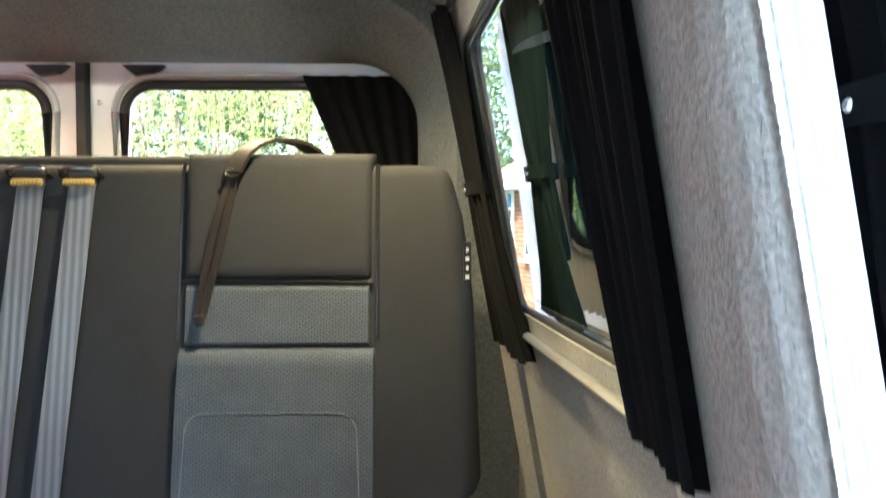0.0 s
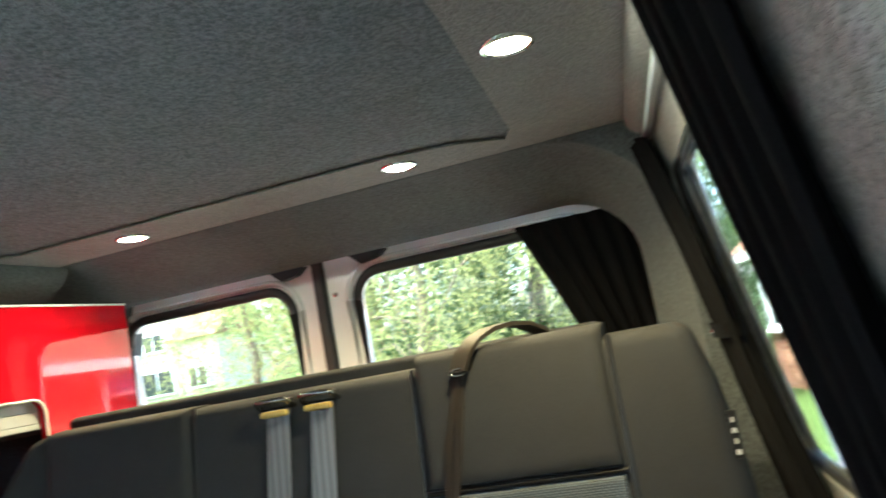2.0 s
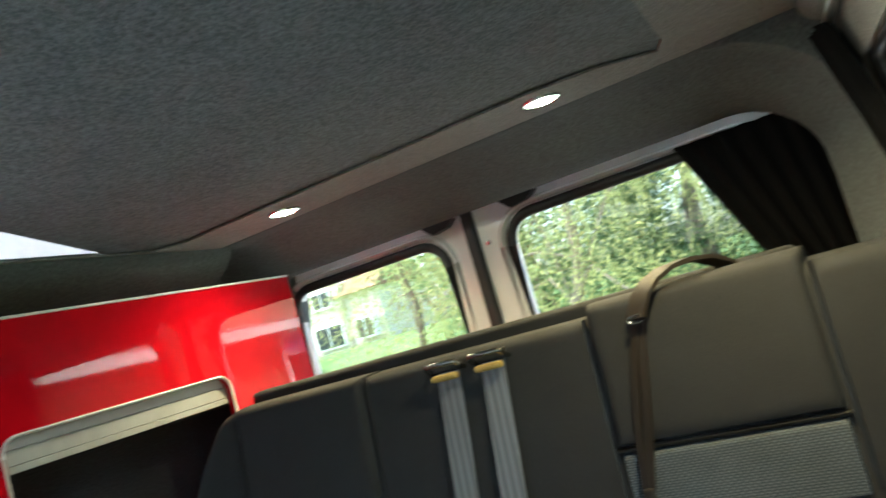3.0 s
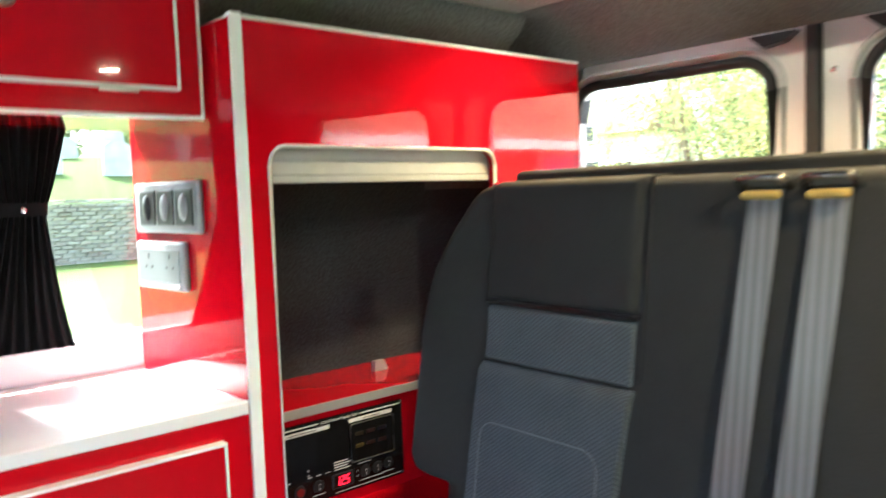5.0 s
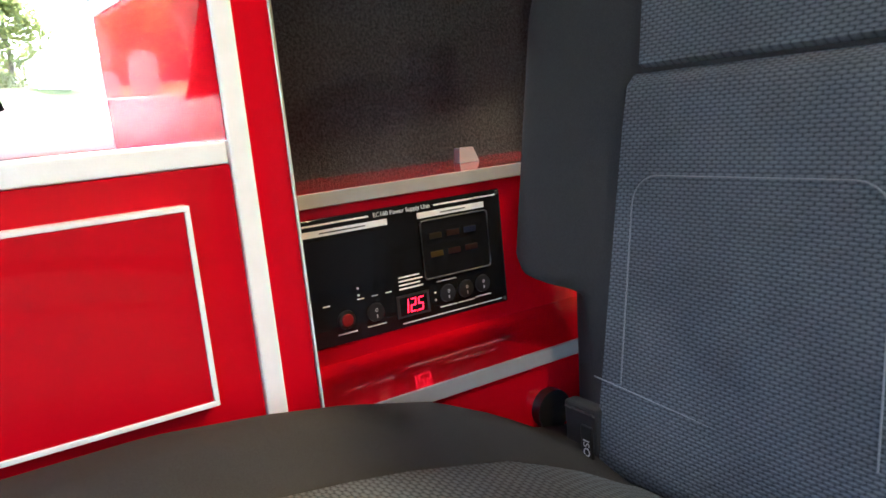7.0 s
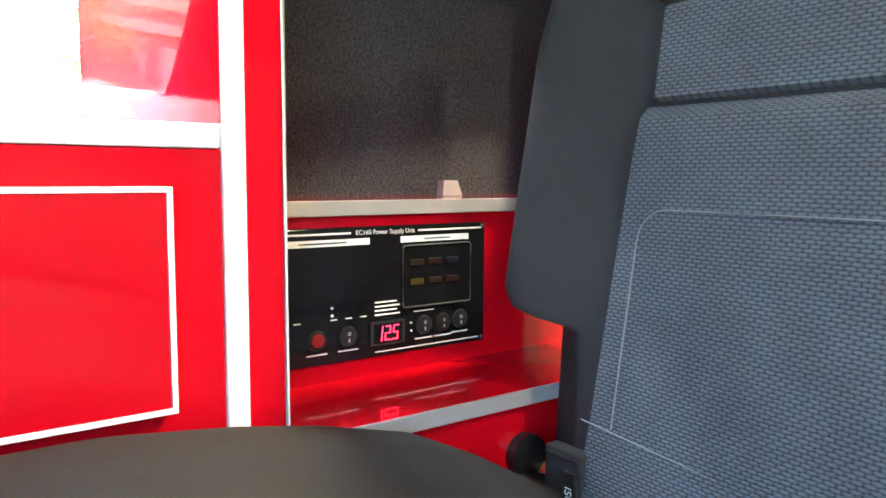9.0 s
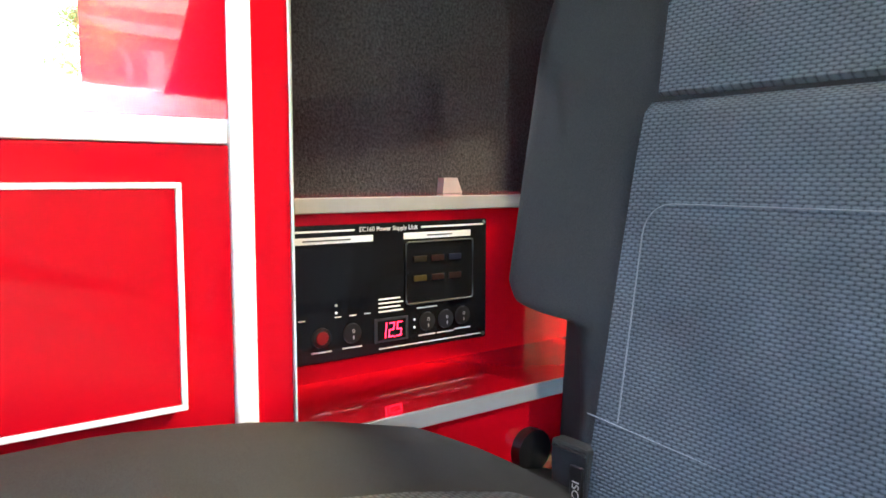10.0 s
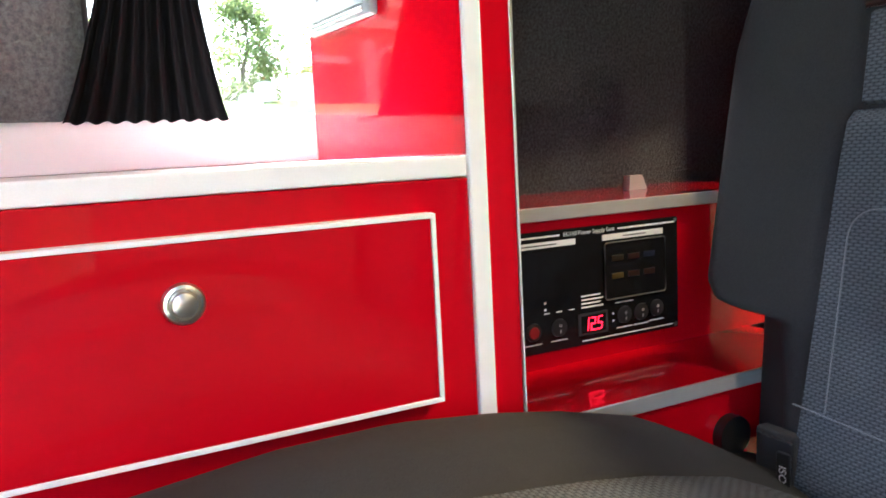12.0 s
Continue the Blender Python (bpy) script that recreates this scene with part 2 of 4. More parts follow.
def tube(points, r, n=8, closed=False, squash=(1, 1)):
    """A pipe along points. squash: its width and height in units of r."""
    bm = bmesh.new()
    pts = [Vector(p) for p in points]
    rings = []
    up = Vector((0, 0, 1))
    for i, p in enumerate(pts):
        a = pts[i - 1] if i or closed else p
        b = pts[(i + 1) % len(pts)] if i + 1 < len(pts) or closed else p
        d = (b - a).normalized()
        side = d.cross(up)
        side = side.normalized() if side.length > 1e-3 else d.cross(Vector((0, 1, 0))).normalized()
        top = side.cross(d)
        rings.append([bm.verts.new(p + r * (squash[0] * math.cos(2 * math.pi * k / n) * side + squash[1] * math.sin(2 * math.pi * k / n) * top)) for k in range(n)])
    pairs = list(zip(rings, rings[1:])) + ([(rings[-1], rings[0])] if closed else [])
    for a, b in pairs:
        for k in range(n):
            bm.faces.new((a[k], a[(k + 1) % n], b[(k + 1) % n], b[k]))
    if not closed:
        bm.faces.new(rings[0][::-1])
        bm.faces.new(rings[-1])
    return bm


def turned(profile, m, n=28):
    """A body of revolution about its z axis from (radius, height) pairs, laid by the matrix m."""
    bm = bmesh.new()
    rings = []
    for r, h in profile:
        rings.append([bm.verts.new(m @ Vector((r * math.cos(2 * math.pi * k / n), r * math.sin(2 * math.pi * k / n), h))) for k in range(n)] if r > 1e-6 else [bm.verts.new(m @ Vector((0, 0, h)))])
    for a, b in zip(rings, rings[1:]):
        for k in range(n):
            q = [a[k % len(a)], a[(k + 1) % n % len(a)], b[(k + 1) % n % len(b)], b[k % len(b)]]
            q = [v for i, v in enumerate(q) if v not in q[:i]]
            if len(q) > 2:
                bm.faces.new(q)
    for ring in (rings[0], rings[-1]):
        if len(ring) > 2:
            bm.faces.new(ring)
    return bm


def grid_mesh(nu, nv, place, back=None):
    """A sheet of nu by nv points from place(u, v); with back, a closed cushion whose far side is place + back."""
    bm = bmesh.new()
    us, vs = np.linspace(0, 1, nu), np.linspace(0, 1, nv)
    front = [[bm.verts.new(place(u, v)) for u in us] for v in vs]
    for j in range(nv - 1):
        for i in range(nu - 1):
            bm.faces.new((front[j][i], front[j][i + 1], front[j + 1][i + 1], front[j + 1][i]))
    if back is not None:
        rim = front[0] + [r[-1] for r in front[1:]] + front[-1][-2::-1] + [r[0] for r in front[-2:0:-1]]
        far = [bm.verts.new(v.co + Vector(back)) for v in rim]
        for k in range(len(rim)):
            q = (k + 1) % len(rim)
            bm.faces.new((rim[k], far[k], far[q], rim[q]))
        bm.faces.new(far)
    return bm


def ease(t):
    """0..1 spread so that samples crowd towards both ends."""
    return 0.5 - 0.5 * math.cos(math.pi * t)


def dome(d, r):
    """Height, 0 to 1, of a rolled edge at distance d from the rim."""
    d = max(0.0, min(1.0, d / r))
    return math.sqrt(1 - (1 - d) ** 2)


# ---- van shell ----
def right_x(z, y):
    return 0.805 - 0.18 * (z - 0.76) - 0.07 * (y - 1.2)


def left_x(z):
    return -0.912 + 0.226 * (z - 0.833)


YR = 1.80
LW, RW = rounded(-0.825, 0.80, -0.292, 1.308, 0.07), rounded(-0.105, 0.80, 0.51, 1.308, 0.07)
WIN_R, WIN_L = rounded(0.48, 0.82, 1.365, 1.302, 0.04), rounded(0.395, 0.806, 1.3, 1.30, 0.05)

# The floor is out of view; its pale surface is chosen to reflect light upwards.
tagged(part("floor", box(-1.12, 1.15, -1.75, 1.9, -0.06, 0.0), BOUNCE_FLOOR), "unseen van floor, made pale to bounce light", "floor", kind="structure")
wall = part("wall_right", sheet([(0.345, 0.0), (1.85, 0.0), (1.85, 1.45), (0.345, 1.45)], [WIN_R], lambda u, v: (right_x(v, u), u, v), (0.03, 0, 0)), LINING)
tagged(wall, "grey carpet-lined van side wall with a window", "wall", kind="structure")
skin = part("wall_right_outer", sheet([(0.36, 0.0), (1.93, 0.0), (1.93, 1.45), (0.36, 1.45)], [rounded(0.47, 0.81, 1.375, 1.312, 0.045)], lambda u, v: (right_x(v, u) + 0.033, u, v), (0.008, 0, 0)), PAINT)
tagged(skin, "white painted outer side panel of the van", "wall", kind="structure")
# Unseen wall whose rear edge is drawn in to cut daylight from the doorway.
wall = part("wall_right_front", sheet([(-1.75, 0.0), (-0.6, 0.0), (-0.6, 1.46), (-1.75, 1.46)], [], lambda u, v: (right_x(v, u), u, v), (0.03, 0, 0)), LINING)
tagged(wall, "unseen grey wall added to narrow the doorway light", "wall", kind="structure")
# The forward opening is unseen, added to let daylight onto the doorway pillar.
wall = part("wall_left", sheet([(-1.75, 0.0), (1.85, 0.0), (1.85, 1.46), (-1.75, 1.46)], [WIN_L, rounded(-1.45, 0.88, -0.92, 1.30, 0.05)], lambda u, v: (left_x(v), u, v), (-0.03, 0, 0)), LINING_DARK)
tagged(wall, "dark grey carpet-lined van side wall with a window", "wall", kind="structure")
# Out-of-view front wall; its opening is shrunk to keep light off the seats.
wall = part("wall_front", sheet([(-1.12, 0.0), (1.18, 0.0), (0.92, 1.46), (-0.80, 1.46)], [rounded(-0.5, 1.16, 0.35, 1.36, 0.06)], lambda u, v: (u, -1.75, v), (0, -0.05, 0)), LINING)
tagged(wall, "unseen front wall, its small opening set to limit light", "wall", kind="structure")

# rear doors: painted inner skins with two windows and a raised rim round each
rear = thing("rear_doors", "white painted twin rear doors of the van", "door")
part("left_door", sheet([(-0.95, 0.0), (-0.218, 0.0), (-0.218, 1.366), (-0.95, 1.366)], [LW], lambda u, v: (u, YR, v), (0, 0.04, 0)), PAINT, rear)
part("right_door", sheet([(-0.188, 0.0), (0.7, 0.0), (0.7, 1.366), (-0.188, 1.366)], [RW], lambda u, v: (u, YR, v), (0, 0.04, 0)), PAINT, rear)
for a, b in ((-0.825, -0.292), (-0.105, 0.51)):
    part("window_rim", tube([(u, YR, v) for u, v in rounded(a - 0.024, 0.776, b + 0.024, 1.332, 0.09)], 0.013, 8, True, (1, 0.6)), PAINT, rear, "", 60)
part("door_seal", box(-0.217, -0.189, YR - 0.02, YR + 0.045, 0.0, 1.365, 0.006), RUBBER, rear, "black rubber seal between the doors")
for a in (-0.33, -0.1):
    bm = sheet([(a, 1.352), (a + 0.1, 1.352), (a + 0.075, 1.333), (a + 0.03, 1.326)], [], lambda u, v: (u, YR - 0.03, v), (0, 0.026, 0))
    part("latch", bm, BLACK, rear, "black plastic latch")
part("bolt", turned([(0.0, 0.004), (0.006, 0.003), (0.007, 0.0)], pose(-0.165, YR - 0.001, 1.265, 90)), CHROME, rear, "small chrome screw")
tagged(part("wall_rear", sheet([(-1.05, 0.0), (0.95, 0.0), (0.72, 1.75), (-0.9, 1.75)], [[(-0.93, 0.02), (0.68, 0.02), (0.68, 1.36), (-0.93, 1.36)]], lambda u, v: (u, YR + 0.045, v), (0, 0.03, 0)), PAINT), "white painted rear frame of the van", "wall", kind="structure")


def window(name, loop, place, out, label, mat=GLASS, gasket=0.011):
    w = thing(name, label, "window", kind="structure")
    part("gasket", tube([place(u, v) for u, v in loop], gasket, 8, True), RUBBER, w, "black rubber window gasket", 60)
    bm = bmesh.new()
    bm.faces.new([bm.verts.new(Vector(place(u, v)) + Vector(out)) for u, v in loop])
    g = part("pane", bm, mat, w, "glass pane darkened to dim the view outside")
    g.visible_shadow = False
    return w


window("window_1", LW, lambda u, v: (u, YR - 0.002, v), (0, 0.02, 0), "rear door window with black rubber gasket", gasket=0.013)
window("window_2", RW, lambda u, v: (u, YR - 0.002, v), (0, 0.02, 0), "rear door window beside a drawn-back curtain", gasket=0.013)
window("window_3", WIN_R, lambda u, v: (right_x(v, u) + 0.012, u, v), (0.01, 0, 0), "side window with faintly green glass", gasket=0.007)
window("window_4", WIN_L, lambda u, v: (left_x(v) - 0.012, u, v), (-0.01, 0, 0), "side window above the kitchen worktop", GLASS_DIMMED, gasket=0.007)

# ceiling ring round the roof opening, bed board, raised white roof with cloth sides
ring = sheet([(-0.82, -1.75), (0.88, -1.75), (0.67, 1.40), (-0.82, 1.40)], [[(-0.64, -1.2), (0.52, -1.2), (0.49, 0.75), (0.458, 1.25), (0.438, 1.31), (0.355, 1.258), (0.24, 1.233), (-0.58, 1.225), (-0.64, 1.19)]], lambda u, v: (u, v, 1.42), (0, 0, 0.004))
tagged(part("ceiling", ring, LINING), "grey carpet-lined ceiling round the roof opening", "ceiling", kind="structure")
board = sheet([(-0.76, 1.34), (0.54, 1.34), (0.54, -1.3), (-0.38, -1.3), (-0.38, 0.60), (-0.42, 0.70), (-0.70, 1.165)], [], lambda u, v: (u, v, 1.4262), (0, 0, 0.018))
tagged(part("bed_board", board, BED_BOARD), "dark grey carpeted roof bed board", "board")
tagged(part("roof", box(-0.95, 0.95, -1.8, 1.9, 1.75, 1.78), PAINT), "white raised roof of the van", "roof", kind="structure")
for x in (-0.86, 0.9):
    bm = grid_mesh(60, 6, lambda u, v: (x + 0.006 * math.sin(u * 60) * math.sin(math.pi * v), -1.75 + 3.6 * u, 1.44 + 0.31 * v))
    tagged(part("roof_cloth", bm, CANVAS, smooth=60), "white translucent cloth side of the raised roof", "roof cloth", kind="structure")

# dark coving between the left wall and the ceiling
cove = grid_mesh(20, 9, lambda u, v: (-0.815 + 0.17 * math.sin(v * math.pi / 2) ** 1.5, -1.0 + 2.42 * u, 1.285 + 0.134 * (1 - math.cos(v * math.pi / 2)) ** 0.6))
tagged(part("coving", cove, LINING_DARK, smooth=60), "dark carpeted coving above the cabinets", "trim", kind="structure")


# soft roll between the ceiling and the window wall
def cove_right(u, v):
    y, a = 0.36 + 1.05 * u, v * math.pi / 2
    return (right_x(1.386, y) - 0.003 - 0.036 * math.sin(a), y, 1.386 + 0.0335 * (1 - math.cos(a)))


tagged(part("coving", grid_mesh(16, 9, cove_right), LINING, smooth=60), "grey carpeted roll between ceiling and side wall", "trim", kind="structure")


# soft lining that rolls from the ceiling and walls into the rear door opening
ARCH = [(0.615, z) for z in np.linspace(0.3, 1.165, 8)] + [(0.465 + 0.15 * math.cos(radians(a)), 1.191 + 0.15 * math.sin(radians(a))) for a in range(10, 91, 10)]
ARCH += [(x, 1.341) for x in np.linspace(0.38, -0.70, 20)] + [(-0.70 - 0.14 * math.sin(radians(a)), 1.201 + 0.14 * math.cos(radians(a))) for a in range(10, 91, 10)] + [(-0.84, z) for z in np.linspace(1.1, 0.3, 6)]
ROLL = [(0.0, 1.70), (0.0, 1.655), (0.005, 1.63), (0.016, 1.595), (0.031, 1.555), (0.048, 1.515), (0.063, 1.475), (0.073, 1.44), (0.0785, 1.395), (0.2, 1.385)]


def arch_pt(u, v):
    k = u * (len(ARCH) - 1)
    i = min(int(k), len(ARCH) - 2)
    f = k - i
    (x0, z0), (x1, z1) = ARCH[i], ARCH[i + 1]
    d = Vector((x1 - x0, z1 - z0)).normalized()
    q = v * (len(ROLL) - 1)
    j = min(int(q), len(ROLL) - 2)
    g = q - j
    o, y = (ROLL[j][n] * (1 - g) + ROLL[j + 1][n] * g for n in (0, 1))
    x, z = x0 * (1 - f) + x1 * f + d.y * o, z0 * (1 - f) + z1 * f - d.x * o
    return (max(left_x(z) - 0.01, min(right_x(z, y) + 0.008, x)), y, min(z, 1.424))


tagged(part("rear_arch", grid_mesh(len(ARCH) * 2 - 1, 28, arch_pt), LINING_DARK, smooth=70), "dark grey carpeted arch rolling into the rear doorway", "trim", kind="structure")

# sliding-door pillar with its seal and painted jamb; offsets from the wall line
PILLAR = [(0.085, 0.36), (0.04, 0.345), (0.0, 0.315), (-0.013, 0.275), (-0.0155, 0.225), (-0.0165, 0.195), (-0.016, 0.178), (-0.013, 0.162), (-0.008, 0.154), (-0.003, 0.150), (0.004, 0.149)]


def pillar_x(z, y):
    return 0.757 - 0.18 * (z - 1) + 0.024 * (y - 1.2)


def pillar_pt(u, v):
    k = u * (len(PILLAR) - 1)
    i = min(int(k), len(PILLAR) - 2)
    f, z = k - i, v * 1.46
    o, y = (PILLAR[i][n] * (1 - f) + PILLAR[i + 1][n] * f for n in (0, 1))
    return (pillar_x(z, y) + o, y, z)


tagged(part("door_pillar", grid_mesh(51, 60, pillar_pt), PILLAR_CARPET_LIT, smooth=60), "carpeted pillar beside the sliding doorway, daylight in its colour", "pillar", kind="structure")
bm = bmesh.new()
for k in range(480):
    z = 0.1 + k * 0.0028
    a = [bm.verts.new((pillar_x(zz, 0.15) + o, y, zz)) for zz, o, y in ((z, 0.000, 0.1475), (z + 0.0028, 0.000, 0.1475), (z + 0.0028, 0.006, 0.151), (z, 0.006, 0.151), (z + 0.0014, -0.0011, 0.1466))]
    for f in ((0, 1, 2, 3), (0, 4, 1), (3, 2, 4), (0, 3, 4), (1, 4, 2)):
        bm.faces.new([a[q] for q in f])
tagged(part("doorway_seal", bm, EDGE), "pale serrated seal along the doorway edge", "trim", kind="structure")
JAMB = [(0.002, 0.150), (0.006, 0.1485), (0.0095, 0.150), (0.0105, 0.156), (0.0125, 0.158), (0.0135, 0.152), (0.017, 0.150), (0.0195, 0.152), (0.0205, 0.162), (0.022, 0.2), (0.05, 0.30), (0.07, 0.40)]
bm = grid_mesh(len(JAMB), 2, lambda u, v: (pillar_x(v * 1.46, 0.15) + JAMB[round(u * (len(JAMB) - 1))][0], JAMB[round(u * (len(JAMB) - 1))][1], v * 1.46))
tagged(part("doorway_jamb", bm, PAINT, smooth=50), "white painted doorway jamb", "trim", kind="structure")
for z in (1.372, 0.792):
    bm = tube([(right_x(z, y) - 0.012, y, z) for y in np.linspace(0.5, 1.36 if z > 1 else 1.25, 12)], 0.007, 8, False, (1.2, 0.8))
    tagged(part("curtain_rail", bm, ALU, smooth=60), "slim aluminium curtain rail on the side wall", "curtain rail", "side curtain rails")
bm = grid_mesh(10, 12, lambda u, v: (right_x(0.3 + 0.5 * v, 1.3) - 0.02 * math.sin(math.pi * u) - 0.01, 1.27 + 0.12 * u, 0.3 + 0.5 * v), (0.04, 0, 0))
tagged(part("side_trim", bm, LINING, smooth=60), "rounded grey trim beside the bench", "trim", kind="structure")
bm = grid_mesh(14, 12, lambda u, v: (left_x(0.81 + 0.61 * v) + 0.03 * (1 - (2 * u - 1) ** 6) - 0.002, -0.2 + 0.588 * u, 0.81 + 0.61 * v))
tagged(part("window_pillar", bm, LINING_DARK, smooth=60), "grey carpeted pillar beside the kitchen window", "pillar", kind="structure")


def lamp(x, y, z):
    l = thing("downlight", "round chrome ceiling downlight, lit warm white", "lamp", "ceiling downlights")
    i = Matrix.Identity(4)
    part("bezel", turned([(0.025, 0.0), (0.029, 0.004), (0.033, 0.003), (0.0345, 0.0), (0.0345, -0.006), (0.025, -0.006)], i), CHROME, l, "chrome bezel", 40)
    part("lens", turned([(0.0, 0.0045), (0.016, 0.004), (0.0255, 0.0015), (0.0255, -0.002), (0.0, -0.002)], i), GLOW, l, "glowing lens", 40)
    l.matrix_world = pose(x, y, z, 180)
    return l


LAMPS = [(0.537, 0.885), (0.236, 1.300), (-0.368, 1.308)]
one = lamp(*LAMPS[0], 1.419)
for x, y in LAMPS[1:]:
    copy_thing(one, pose(x, y, 1.419, 180))
for x, y in LAMPS:
    lt = new("lamp_light", bpy.data.lights.new("lamp_light", "AREA"))
    lt.data.shape, lt.data.size, lt.data.energy, lt.data.color = "DISK", 0.05, LAMP_POWER, (1.0, 0.66, 0.24)
    lt.data.spread = radians(140)
    lt.matrix_world = pose(x, y, 1.4135)

# open sliding door, slid back outside the wall
def door_x(z, y):
    return right_x(z, y) + 0.080


def door_pt(u, v, out=0.0):
    """A point of the door; its rear edge leans forward towards the top."""
    y = u * (1 - 0.115 * (v - 0.76))
    return (door_x(v, y) + out, y, v)


WIN_D = rounded(0.29, 0.79, 1.31, 1.305, 0.07)
slide = thing("sliding_door", "white sliding door slid open along the van side", "door")
part("door_skin", sheet(rounded(0.18, 0.05, 1.485, 1.372, 0.09), [WIN_D], door_pt, (0.03, 0, 0)), PAINT, slide)
part("gasket", tube([door_pt(u, v, -0.002) for u, v in WIN_D], 0.006, 8, True), RUBBER, slide, "black rubber window gasket", 60)
bm = bmesh.new()
bm.faces.new([bm.verts.new(door_pt(u, v, 0.012)) for u, v in WIN_D])
part("pane", bm, GLASS_DARK, slide, "green-tinted glass pane")


# ---- kitchen side ----
XF = -0.541


def bars(x0, x1, y0, y1, z0, z1, w, mat, parent, name="edging"):
    for a in ((x0, x1, y0, y1, z1 - w, z1), (x0, x1, y0, y1, z0, z0 + w), (x0, x1, y0, y0 + w, z0 + w, z1 - w), (x0, x1, y1 - w, y1, z0 + w, z1 - w)):
        part(name, box(*a, 0.0008), mat, parent)


def knob(m, parent):
    part("knob", turned([(0.0105, -0.001), (0.0165, -0.001), (0.0165, 0.001), (0.0150, 0.004), (0.0125, 0.0048), (0.0115, 0.0035), (0.0105, 0.0035)], m), NICKEL, parent, "satin nickel push knob", 35)
    part("button", turned([(0.0, 0.0095), (0.005, 0.0092), (0.009, 0.0078), (0.0102, 0.0055), (0.0102, -0.001), (0.0, -0.001)], m), NICKEL, parent, "satin nickel push button", 40)


kitchen = thing("kitchen_unit", "red gloss kitchen unit under the white worktop", "cabinet")
part("body", box(-0.9, XF, -0.35, 0.689, 0.0, 0.7305, 0.002), RED, kitchen)
dr = part("drawer", box(XF, XF + 0.016, 0.205, 0.641, 0.534, 0.697, 0.001), RED, kitchen)
bars(XF, XF + 0.0175, 0.2005, 0.6455, 0.5295, 0.7015, 0.0045, EDGE, dr)
knob(pose(XF + 0.0165, 0.429, 0.6505, 0, 90, 0), dr)
top = thing("worktop", "white worktop on the red kitchen unit", "worktop")
part("slab", box(-0.925, XF + 0.003, -0.35, 0.687, 0.731, 0.750, 0.002), WORKTOP, top)
part("upstand", box(-0.935, -0.908, -0.35, 0.664, 0.7505, 0.812, 0.002), WORKTOP, top, "white upstand under the window")

# the wardrobe front runs back at a slight angle towards the van side
def front_pt(u, v, out=0.0):
    return (XF - 0.132 * (u - 0.7085) + out, u, v)


def along_front(y0, y1, z0, z1, o0, o1, rise=0.0):
    """A bar on the wardrobe front, from y0 to y1; rise lifts its far end."""
    bm = box(0, 1, 0, 1, 0, 1)
    for q in bm.verts:
        x, y, z = q.co
        u = y0 + (y1 - y0) * y
        q.co = front_pt(u, z0 + (z1 - z0) * z + rise * y, o0 + (o1 - o0) * x)
    bmesh.ops.bevel(bm, geom=bm.edges[:], offset=0.001, segments=1, affect="EDGES")
    return bm


OPEN = [(0.744, 0.30), (1.283, 0.30), (1.283, 1.096)] + [(1.250 + 0.033 * math.cos(radians(a)), 1.096 + 0.032 * math.sin(radians(a))) for a in range(15, 91, 15)] + [(0.774 - 0.03 * math.sin(radians(a)), 1.094 + 0.03 * math.cos(radians(a))) for a in range(0, 91, 15)]
ward = thing("wardrobe_unit", "tall red gloss wardrobe unit with its shutter open", "cabinet")
part("front_panel", sheet([(0.7085, 0.0), (1.607, 0.0), (1.607, 1.333), (0.7085, 1.304)], [OPEN], front_pt, (-0.016, 0, 0)), RED, ward)
SIDE_A, SIDE_B = (-0.88, 0.655), (XF - 0.001, 0.6885)
part("side_panel", sheet([SIDE_A, SIDE_B, (XF - 0.017, 0.7045), (-0.88, 0.687)], [], lambda u, v: (u, v, 0.7505), (0, 0, 0.5535)), RED, ward)
part("lower_side_panel", box(-0.9, XF - 0.002, 0.690, 0.7055, 0.0, 0.7505), RED, ward)
part("corner_post", box(XF - 0.0155, XF + 0.003, 0.6895, 0.7085, 0.0, 1.312, 0.002), EDGE, ward, "white edging post")
part("top_edging", along_front(0.7085, 1.607, 1.3042, 1.309, -0.016, 0.003, 0.029), EDGE, ward)
part("side_edging", box(-0.86, XF - 0.016, 0.690, 0.7, 1.304, 1.309, 0.001), EDGE, ward)
part("top_panel", sheet([(0.687, -0.86), (0.687, XF - 0.017), (1.607, XF - 0.152), (1.607, -0.86)], [], lambda u, v: (v, u, 1.293 + 0.032 * (u - 0.7)), (0, 0, 0.010)), RED, ward)
part("rear_panel", box(-0.915, -0.694, 1.591, 1.607, 0.0, 1.318), RED, ward)
part("opening_trim", tube([front_pt(u, v, 0.001) for u, v in OPEN[1:] + OPEN[:1]], 0.003, 6), EDGE, ward, "pale edging round the opening", 60)
part("lining", box(-0.875, -0.862, 0.712, 1.56, 0.5, 1.292), WARDROBE_SHADE_LINING, ward, "felt lining, darkened for the shade inside the wardrobe")
part("lining", box(-0.86, XF - 0.018, 0.7065, 0.7095, 0.7, 1.292), WARDROBE_SHADE_LINING, ward, "felt lining, darkened for the shade inside the wardrobe")
part("lining", box(-0.86, -0.70, 1.56, 1.572, 0.5, 1.292), WARDROBE_SHADE_LINING, ward, "felt lining, darkened for the shade inside the wardrobe")
for k in range(2):
    part("shutter_slat", along_front(0.728, 1.298, 1.080 + 0.0245 * k, 1.1043 + 0.0245 * k, -0.023, -0.0165), SHUTTER, ward, "silver shutter slat")
part("shutter_bar", along_front(0.728, 1.298, 1.068, 1.0795, -0.027, -0.0165), SHUTTER, ward, "silver shutter end bar")
part("shelf", box(-0.862, -0.655, 0.710, 1.55, 0.668, 0.6832), RED, ward)
